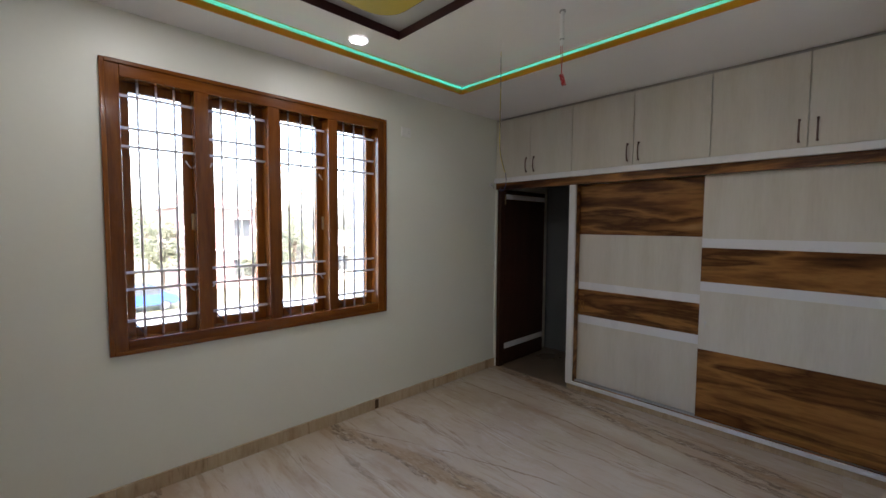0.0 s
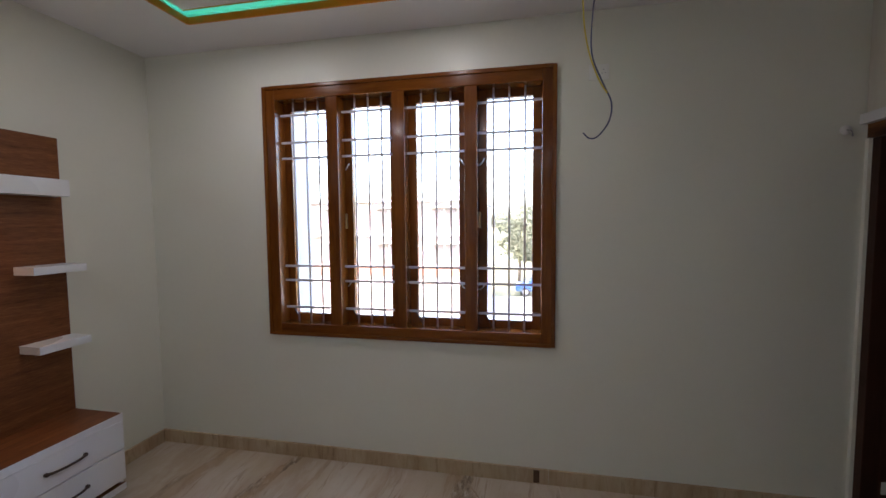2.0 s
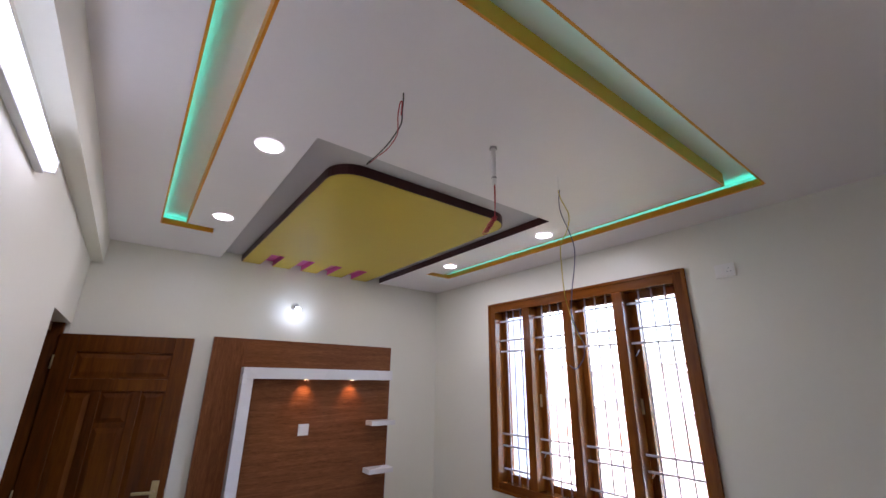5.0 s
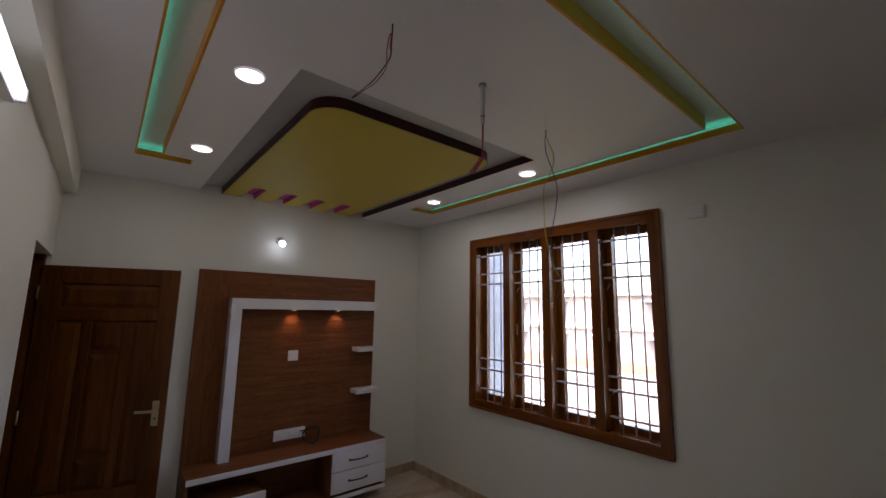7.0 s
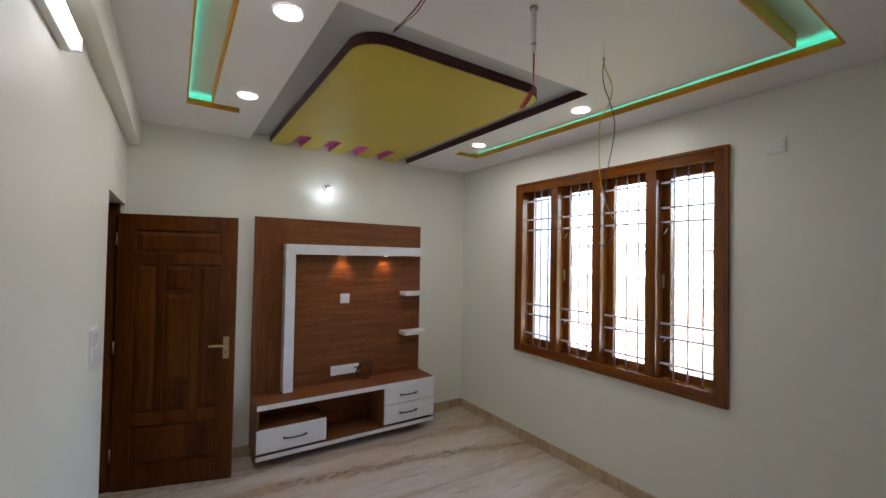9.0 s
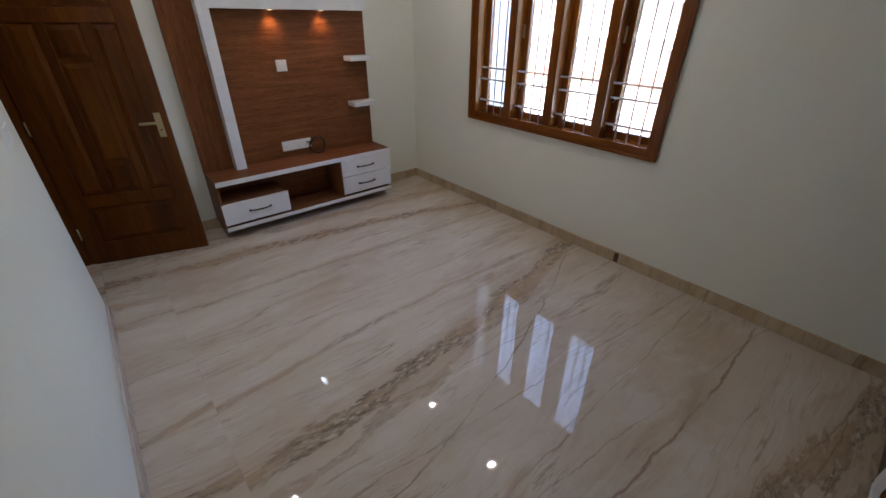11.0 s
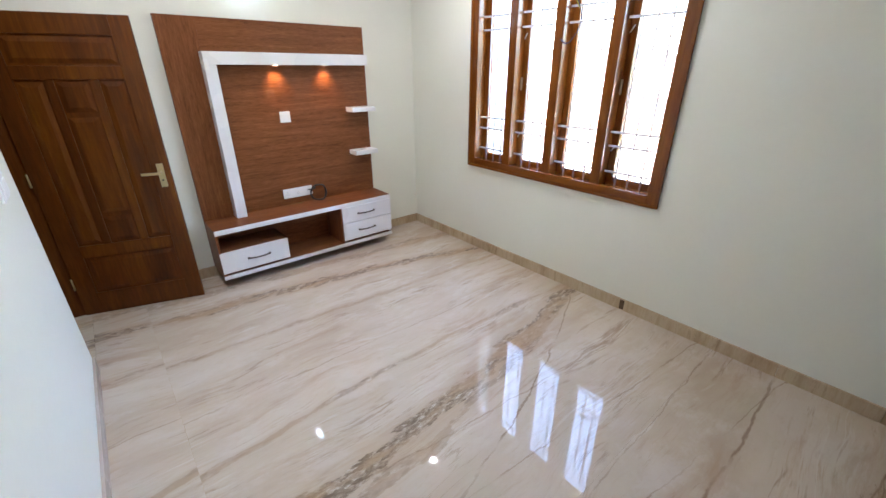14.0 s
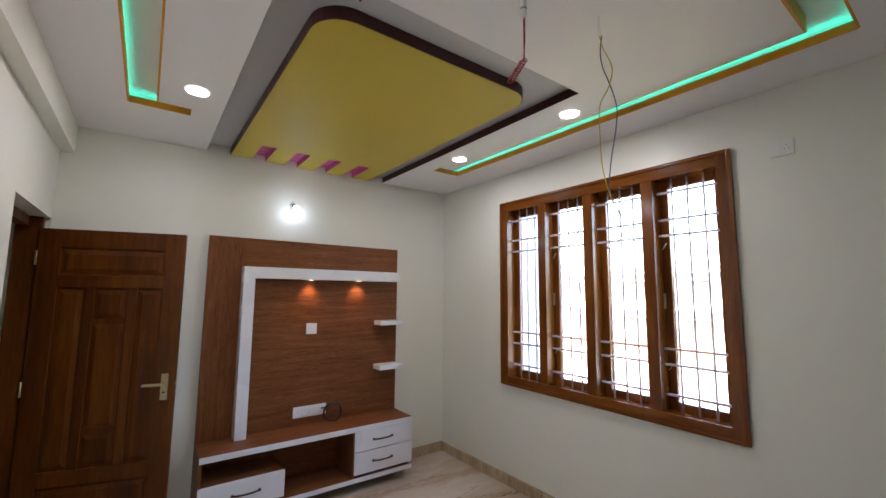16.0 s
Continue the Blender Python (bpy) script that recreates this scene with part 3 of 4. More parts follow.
# ---- lamps ----
def downlight(x, y):
    d = thing("downlight", (x, y, ZC), "round white recessed ceiling downlight, switched on", "downlight", "downlights in the ceiling")
    bm = bmesh.new()
    rows = []
    for r, z in ((0.062, -0.001), (0.060, -0.005), (0.052, -0.006), (0.050, -0.003)):
        rows.append([bm.verts.new((r * math.cos(2 * math.pi * k / 32), r * math.sin(2 * math.pi * k / 32), z)) for k in range(32)])
    for a, b in zip(rows, rows[1:]):
        for k in range(32):
            bm.faces.new((a[k], a[(k + 1) % 32], b[(k + 1) % 32], b[k]))
    part("bezel", bm, PLASTIC, d, "white plastic ring", True, True)
    part("diffuser", bm_cyl((0, 0, -0.0075), (0, 0, -0.0025), 0.056, 32), GLOW_DISC, d, "glowing diffuser", False, True)
    return d


_first = downlight(0.328, 0.443)
LAMP_PLACES = [(0.328, 0.443), (1.404, 0.450), (1.406, 2.335), (0.325, 2.325)]
for x, y in LAMP_PLACES[1:]:
    copy_thing(_first, Matrix.Translation((x, y, ZC)))
for x, y in LAMP_PLACES:
    la = bpy.data.lights.new("downlight_lamp", "AREA")
    la.shape, la.size, la.energy, la.color = "DISK", 0.062, DOWNLIGHT_W, (0.98, 0.98, 0.945)
    new("downlight_lamp", la).matrix_world = look((x, y, ZC - 0.008), (x, y, 0))


def tube_light():
    x0, x1, y, z = 1.39, 2.60, YS, 2.43
    t = thing("tube_light", ((x0 + x1) / 2, y, z), "white wall-mounted tube light, switched on, under the beam", "tube light")
    part("housing", bm_box(x0, x1, y, y + 0.025, z - 0.03, z + 0.03, 0.004), PLASTIC, t)
    part("tube", bm_box(x0 + 0.015, x1 - 0.015, y + 0.025, y + 0.052, z - 0.022, z + 0.022, 0.01), GLOW_TUBE, t, "glowing white diffuser")
    for a, b in ((x0, x0 + 0.015), (x1 - 0.015, x1)):
        part("end_cap", bm_box(a, b, y + 0.022, y + 0.053, z - 0.025, z + 0.025, 0.004), PLASTIC, t)


tube_light()


def wall_bulb():
    y, z = 1.296, 2.405
    t = thing("wall_bulb", (XW, y, z), "bare glowing white bulb in an angled wall holder", "bulb")
    part("rose", bm_cyl((XW, y, z), (XW + 0.022, y, z), 0.036, 24), PLASTIC, t, "", True)
    part("holder", bm_cyl((XW + 0.018, y, z), (XW + 0.062, y, z - 0.022), 0.021, 20, None, 0.019), GREYP, t, "grey lamp holder", True)
    bm = bmesh.new()
    bmesh.ops.create_uvsphere(bm, u_segments=24, v_segments=14, radius=0.029, matrix=Matrix.Translation((XW + 0.098, y, z - 0.042)))
    bm_cyl((XW + 0.060, y, z - 0.021), (XW + 0.085, y, z - 0.035), 0.018, 20, bm, 0.025)
    part("glass", bm, GLOW_BULB, t, "glowing frosted glass", True)
    la = bpy.data.lights.new("bulb_lamp", "POINT")
    la.energy, la.color, la.shadow_soft_size = BULB_W, (0.62, 0.86, 1.0), 0.03
    new("bulb_lamp", la).location = (XW + 0.175, y, z - 0.050)


wall_bulb()


# ---- window in the north wall ----
def bow_handle(bm, c, axis, length, out, rise=0.022, r=0.0045):
    """A bowed pull on two feet; axis and out are unit vectors."""
    c, axis, out = Vector(c), Vector(axis), Vector(out)
    pts = []
    for k in range(9):
        s = k / 8 * 2 - 1
        pts.append(c + axis * (s * length / 2) + out * (rise * (1 - abs(s) ** 3) + 0.002))
    bm_tube(pts, r, 8, bm, 2)
    for s in (-1, 1):
        bm_cyl(c + axis * (s * length / 2 * 0.93), c + axis * (s * length / 2 * 0.93) + out * 0.012, r * 1.5, 10, bm)
    return bm


def window():
    w = thing("window_1", ((WX0 + WX1) / 2, YN, WZ0), "four-light varnished teak window with silver grille bars and clear panes", "window", "", "structure")
    y0, y1 = YN - 0.014, YN + 0.100
    iz0, iz1 = WZ0 + 0.078, WZ1 - 0.086
    part("frame_jamb", bm_box(WX0, WX0 + 0.084, y0, y1, WZ0, WZ1, 0.004), TEAK, w)
    part("frame_jamb", bm_box(WX1 - 0.080, WX1, y0, y1, WZ0, WZ1, 0.004), TEAK, w)
    part("frame_head", bm_box(WX0 + 0.084, WX1 - 0.080, y0, y1, iz1, WZ1, 0.004), TEAK_H, w)
    part("frame_sill", bm_box(WX0 + 0.084, WX1 - 0.080, y0, y1, WZ0, iz0, 0.004), TEAK_H, w)
    # raised outer bead of the casing
    for b6 in ((WX0 - 0.002, WX0 + 0.022, WZ0, WZ1), (WX1 - 0.022, WX1 + 0.002, WZ0, WZ1), (WX0 + 0.022, WX1 - 0.022, WZ1 - 0.022, WZ1 + 0.002), (WX0 + 0.022, WX1 - 0.022, WZ0 - 0.002, WZ0 + 0.022)):
        part("casing_bead", bm_box(b6[0], b6[1], y0 - 0.010, y0 + 0.004, b6[2], b6[3], 0.004), TEAK if b6[3] - b6[2] > 1 else TEAK_H, w)
    mull = [(0.621, 0.699), (1.062, 1.141), (1.514, 1.592)]
    for a, b in mull:
        part("mullion", bm_box(a, b, y0 + 0.002, y1, iz0, iz1, 0.004), TEAK, w)
    edges = [WX0 + 0.084, *[v for m in mull for v in m], WX1 - 0.080]
    for k in range(4):
        a, b = edges[2 * k], edges[2 * k + 1]
        s = part("sash", bm_ring(a - 0.008, b + 0.008, iz0 - 0.008, iz1 + 0.008, 0.058, y1 - 0.006, y1 + 0.034), TEAK, w)
        g = part("pane", bm_box(a + 0.046, b - 0.046, y1 + 0.011, y1 + 0.016, iz0 + 0.046, iz1 - 0.046), GLASS, s, "clear glass pane")
        g.visible_shadow = False
        hinge_right = k % 2 == 0
        hx = b - 0.004 if hinge_right else a + 0.004
        for z in (1.17, 1.95):
            bm = bm_tube([(hx, y1 - 0.010, z), (hx + (-0.02 if hinge_right else 0.02), y1 - 0.025, z + 0.018), (hx + (-0.03 if hinge_right else 0.03), y1 - 0.018, z + 0.04)], 0.004, 8)
            part("window_hook", bm, STEEL, s, "small steel hook", True)
        part("tower_bolt", bm_box(hx - 0.007, hx + 0.007, y1 - 0.024, y1 - 0.007, 1.56, 1.66, 0.003), BRASS, s, "small brass bolt")
        bm = bm_tube([(a + 0.03, y1 - 0.012, iz0 + 0.10), (a + 0.06, y1 - 0.02, iz0 + 0.05), (a + 0.085, y1 - 0.03, iz0 + 0.012)], 0.004, 8)
        part("stay", bm, BRONZE, s, "dark stay rod", True)
        # grille: three upright rods and six cross bars
        yb = YN + 0.062
        for j in range(3):
            x = a + (b - a) * (j + 1) / 4 - 0.002
            part("grille_rod", bm_cyl((x, yb, iz0), (x, yb, iz1), 0.0060, 10), BARS, w, "", True)
        for z in (2.318, 2.138, 2.035, 1.310, 1.212, 1.027):
            part("grille_bar", bm_box(a, b, yb - 0.0105, yb - 0.0045, z - 0.0075, z + 0.0075, 0.0015), BARS, w)


window()

# white concrete surround outside the window
OUT = plain("white_exterior_paint", (0.58, 0.59, 0.61), 0.7, 0, 0.05, 3.0, 0.1)
solid("exterior_fin_west", bm_box(WX0 - 0.18, WX0 - 0.03, YN + 0.2, YN + 0.62, 0.55, 2.72), OUT, "white painted concrete fin beside the window", "fin", "structure")
solid("exterior_fin_east", bm_box(WX1 + 0.05, WX1 + 0.20, YN + 0.2, YN + 0.62, 0.55, 2.72), OUT, "white painted concrete fin beside the window", "fin", "structure")


# ---- door in the south wall ----
def open_door():
    h, f = Vector((-0.668, -0.262, 0.004)), Vector((-0.436, 0.500, 0.004))
    L, H, th = (f - h).length, 2.032, 0.034
    ang = math.atan2(f.y - h.y, f.x - h.x)
    d = thing("door_1", h, "dark varnished wooden panelled door standing open", "door", "", "structure")
    d.rotation_euler = (0, 0, ang)
    # local: x along the leaf, y to the wall side, z up; the face towards the room is at y = -th
    y0, y1 = -th, 0.0
    st = 0.112
    for a, b in ((0, st), (L - st, L)):
        part("stile", bm_box(a, b, y0, y1, 0, H, 0.003), DOORWOOD, d, "", False, True)
    rails = [(0, 0.17), (0.46, 0.55), (1.66, 1.74), (1.915, H)]
    for a, b in rails:
        part("rail", bm_box(st, L - st, y0, y1, a, b, 0.003), DOORWOOD, d, "", False, True)
    part("core", bm_box(st, L - st, y0 + 0.012, y1 - 0.012, 0.17, 1.915), DOORWOOD, d, "", False, True)
    m0, m1 = st + 0.175, L - st - 0.175
    for a, b in ((m0 - 0.03, m0 + 0.02), (m1 - 0.02, m1 + 0.03)):
        part("muntin", bm_box(a, b, y0 + 0.002, y1 - 0.002, 0.55, 1.66, 0.003), DOORWOOD, d, "", False, True)

    def raised(x0, x1, z0, z1):
        bm = bmesh.new()
        o = [(x0, z0), (x1, z0), (x1, z1), (x0, z1)]
        i = [(x0 + 0.03, z0 + 0.03), (x1 - 0.03, z0 + 0.03), (x1 - 0.03, z1 - 0.03), (x0 + 0.03, z1 - 0.03)]
        for ya, yb in ((y0 + 0.0125, y0 + 0.002), (y1 - 0.0125, y1 - 0.002)):
            A, B = [bm.verts.new((x, ya, z)) for x, z in o], [bm.verts.new((x, yb, z)) for x, z in i]
            bm.faces.new(B)
            for k in range(4):
                bm.faces.new((A[k], A[(k + 1) % 4], B[(k + 1) % 4], B[k]))
        part("raised_panel", bm, DOORWOOD, d, "", False, True)
    raised(st + 0.012, L - st - 0.012, 0.182, 0.448)
    raised(st + 0.012, L - st - 0.012, 1.752, 1.903)
    raised(st + 0.012, m0 - 0.036, 0.562, 1.648)
    raised(m1 + 0.036, L - st - 0.012, 0.562, 1.648)
    raised(m0 + 0.026, m1 - 0.026, 0.562, 0.75)
    raised(m0 + 0.026, m1 - 0.026, 0.78, 1.43)
    raised(m0 + 0.026, m1 - 0.026, 1.46, 1.648)
    for z in (0.22, 1.0, 1.80):
        part("hinge", bm_cyl((-0.004, y0 - 0.004, z), (-0.004, y0 - 0.004, z + 0.09), 0.006, 10), BRASS, d, "brass hinge", True, True)
    x, z = L - 0.058, 1.015
    plate = part("lock_plate", bm_box(x - 0.021, x + 0.021, y0 - 0.005, y0 + 0.001, z - 0.085, z + 0.085, 0.002), BRASS, d, "brass lock plate", False, True)
    bm = bm_cyl((x, y0, z + 0.022), (x, y0 - 0.045, z + 0.022), 0.0085, 14)
    bm_box(x - 0.115, x + 0.010, y0 - 0.055, y0 - 0.040, z + 0.013, z + 0.031, 0.004, bm)
    part("lever", bm, BRASS, plate, "brass lever handle", False, True)
    part("keyhole", bm_cyl((x, y0 - 0.004, z - 0.035), (x, y0 - 0.0065, z - 0.035), 0.007, 12), BLACKP, plate, "dark keyhole", False, True)
    part("latch", bm_box(L - 0.001, L + 0.006, -0.024, -0.010, z + 0.005, z + 0.03, 0.002), STEEL, d, "small steel latch", False, True)


open_door()
fr = thing("door_frame", ((DX0 + DX1) / 2, YS - 0.1, 0), "dark wooden frame of the open doorway", "door frame", "", "structure")
part("jamb", bm_box(DX0, DX0 + 0.055, YS - 0.15, YS - 0.026, 0, DZ, 0.003), DOORWOOD, fr)
part("jamb", bm_box(DX1 - 0.03, DX1, YS - 0.15, YS - 0.09, 0, DZ, 0.003), DOORWOOD, fr)
part("head", bm_box(DX0 + 0.055, DX1 - 0.03, YS - 0.15, YS - 0.09, DZ - 0.06, DZ, 0.003), DOORWOOD, fr)
# lobby that closes the doorway
for nm, b6 in (("lobby_wall_south", (XW - 0.15, 1.2, -1.75, -1.65, -0.1, 2.7)), ("lobby_wall_west", (XW - 0.25, XW - 0.15, -1.65, YS - 0.15, -0.1, 2.7)),
               ("lobby_wall_east", (1.2, 1.3, -1.65, YS - 0.15, -0.1, 2.7)), ("lobby_ceiling", (XW - 0.15, 1.2, -1.65, YS - 0.15, 2.6, 2.7))):
    solid(nm, bm_box(*b6), WALL, "plain lobby wall outside the doorway", "wall", "structure")


# ---- television unit on the west wall ----
def tv_unit():
    ya, yb, xp, xf = 0.662, 2.338, -0.705, -0.378
    t = thing("tv_unit", (XW, (ya + yb) / 2, 0.08), "red-brown and white laminate television unit mounted on the wall", "tv unit")
    part("side_board", bm_box(XW, xp + 0.003, ya, 0.925, 0.50, 2.085, 0.001), TVWOOD_V, t, "upright-grained red-brown board")
    part("top_board", bm_box(XW, xp + 0.003, 0.925, yb, 1.845, 2.085, 0.001), TVWOOD, t)
    part("back_board", bm_box(XW, xp, 0.93, yb + 0.004, 0.50, 1.80, 0.001), TVWOOD, t)
    part("frame_upright", bm_box(xp, -0.600, 0.905, 0.990, 0.527, 1.757, 0.0015), WHITE, t, "white upright band")
    beam = part("frame_beam", bm_box(xp, -0.600, 0.905, 2.312, 1.757, 1.848, 0.0015), WHITE, t, "white level band with two spots")
    for y in (1.452, 1.898):
        sp = part("spot", bm_cyl((-0.650, y, 1.7565), (-0.650, y, 1.7525), 0.026, 20), STEEL, beam, "small round spot light, switched on", True)
        la = bpy.data.lights.new("tv_spot_lamp", "SPOT")
        la.energy, la.color, la.spot_size, la.spot_blend, la.shadow_soft_size = SPOT_W, (1.0, 0.55, 0.24), radians(96), 0.8, 0.015
        new("tv_spot_lamp", la).matrix_world = look((-0.650, y, 1.748), (-0.70, y, 1.50))
    for y in (1.452, 1.898):
        part("spot_lens", bm_cyl((-0.650, y, 1.7525), (-0.650, y, 1.7510), 0.018, 20), GLOW_SPOT, beam, "warm glowing lens")
    for z in (1.385, 0.972):
        part("small_shelf", bm_box(xp - 0.03, -0.570, 2.098, 2.352, z - 0.042, z, 0.0015), WHITE, t, "small white shelf")
    # low cabinet
    part("counter_top", bm_box(XW, xf - 0.004, ya, yb + 0.008, 0.488, 0.527, 0.0015), TVWOOD, t, "red-brown counter top")
    part("counter_edge", bm_box(xf - 0.004, xf, ya, yb + 0.008, 0.486, 0.528, 0.001), WHITE, t, "white edge band")
    part("cabinet_bottom", bm_box(XW, xf - 0.004, ya, yb + 0.006, 0.084, 0.118), TVWOOD, t)
    part("bottom_edge", bm_box(xf - 0.004, xf, ya, yb + 0.006, 0.083, 0.119, 0.001), WHITE, t, "white edge band")
    part("cabinet_back", bm_box(XW, XW + 0.012, ya + 0.018, yb - 0.012, 0.118, 0.488), TVWOOD, t)
    part("cabinet_side", bm_box(XW, xf - 0.003, ya, ya + 0.018, 0.118, 0.488), TVWOOD_V, t)
    part("cabinet_side", bm_box(XW, xf - 0.020, yb - 0.012, yb + 0.006, 0.118, 0.488), WHITE, t, "white side board")
    part("divider", bm_box(XW + 0.012, xf - 0.010, 1.775, 1.793, 0.118, 0.488), TVWOOD_V, t)
    part("divider", bm_box(XW + 0.012, xf - 0.022, 1.214, 1.230, 0.118, 0.322), TVWOOD_V, t)
    part("inner_shelf", bm_box(XW + 0.012, xf - 0.022, ya + 0.018, 1.230, 0.306, 0.322), TVWOOD, t)
    for a, b, z0, z1 in ((ya + 0.001, 1.230, 0.140, 0.326), (1.788, yb + 0.006, 0.142, 0.318), (1.788, yb + 0.006, 0.324, 0.484)):
        fr_ = part("drawer_front", bm_box(xf - 0.020, xf, a, b, z0, z1, 0.0015), WHITE, t, "white drawer front")
        part("drawer_handle", bow_handle(bmesh.new(), (xf, (a + b) / 2 - (0.02 if b > 2 else -0.02), (z0 + z1) / 2), (0, 1, 0), 0.19, (1, 0, 0), 0.026, 0.0065), BRONZE, fr_, "dark bronze bow handle", True)


tv_unit()


def switch_plate(name, y0, y1, z0, z1, x, n, label):
    """A modular plate on the television board with n rocker modules."""
    s = thing(name, (x, (y0 + y1) / 2, z0), label, "switch")
    part("plate", bm_box(x, x + 0.012, y0, y1, z0, z1, 0.003), PLASTIC, s)
    w = (y1 - y0 - 0.024) / n
    for k in range(n):
        a = y0 + 0.012 + k * w
        part("module", bm_box(x + 0.010, x + 0.0145, a + 0.002, a + w - 0.002, z0 + 0.016, z1 - 0.016, 0.0015), PLASTIC, s)
        if n > 2 and k % 2 == 0:
            for dy, dz in ((0, 0.012), (-0.009, -0.008), (0.009, -0.008)):
                yy, zz = a + w / 2 + dy, (z0 + z1) / 2 + dz
                part("socket_hole", bm_cyl((x + 0.0140, yy, zz), (x + 0.0152, yy, zz), 0.0028, 8), BLACKP, s)
    return s


switch_plate("socket_plate", 1.442, 1.534, 1.285, 1.378, -0.705, 1, "square white socket plate on the television board")
switch_plate("switch_board", 1.362, 1.645, 0.590, 0.680, -0.705, 5, "long white switch board with sockets above the counter")

coil = thing("cable_coil", (-0.62, 1.70, 0.527), "black coiled cable hanging from the switch board", "cable")
bm = bmesh.new()
pts = [(-0.690, 1.60, 0.645), (-0.665, 1.625, 0.650), (-0.655, 1.66, 0.655)]
for k in range(37):
    a = 2.1 - k / 36 * 2 * math.pi * 2.4
    pts.append((-0.645 + 0.012 * math.sin(k * 0.9), 1.690 + (0.078 + 0.005 * math.sin(k)) * math.cos(a), 0.613 + (0.078 + 0.005 * math.cos(k * 1.7)) * math.sin(a)))
bm_tube(pts, 0.0058, 8, bm, 3)
part("cable", bm, BLACKP, coil, "", True)


# ---- wardrobe on the east side ----
def loft_unit(y0, y1, seam, last=False):
    u = thing("loft_cabinet", (XE, (y0 + y1) / 2, 2.122), "cream streaked laminate loft cabinet with two doors, shut", "cabinet", "loft cabinets over the wardrobe")
    part("body", bm_box(XE + 0.030, XB, y0 + 0.001, y1 - 0.001, 2.122, 2.740), CREAM, u)
    for a, b, hy in ((y0, seam, seam - 0.046), (seam, y1, seam + 0.046)):
        d = part("door", bm_box(XE, XE + 0.018, a + 0.003, b - 0.003, 2.126, 2.740, 0.001), CREAM, u)
        part("handle", bow_handle(bmesh.new(), (XE, hy, 2.235), (0, 0, 1), 0.15, (-1, 0, 0), 0.024, 0.0055), LOFTBRONZE, d, "dark bow handle with a bright middle", True)


loft_unit(2.030, 2.948, 2.495)
loft_unit(0.900, 2.030, 1.463)
loft_unit(-0.172, 0.900, 0.354)
solid("loft_filler", bm_box(XE + 0.014, XE + 0.03, YS, -0.172, 2.122, 2.740), CREAM, "narrow cream filler strip beside the loft cabinet", "filler", "structure")
# the strip above the doors paints the shadow gap under the ceiling
solid("loft_gap_shadow", bm_box(XE + 0.022, XE + 0.040, YS, YN, 2.740, ZC), plain("painted_gap_shadow_grey", (0.36, 0.34, 0.32), 0.5), "thin grey strip standing in for the shadow gap between cabinets and ceiling", "trim", "structure")
solid("wardrobe_ledge", bm_box(XE - 0.024, XB, YS, YN, 2.070, 2.121, 0.0015), WHITE, "white ledge board between loft and wardrobe", "ledge", "")
solid("wardrobe_pelmet", bm_box(XE + 0.012, XE + 0.05, YS, YN, 1.998, 2.070, 0.001), WALNUT, "walnut pelmet board under the ledge", "pelmet", "")


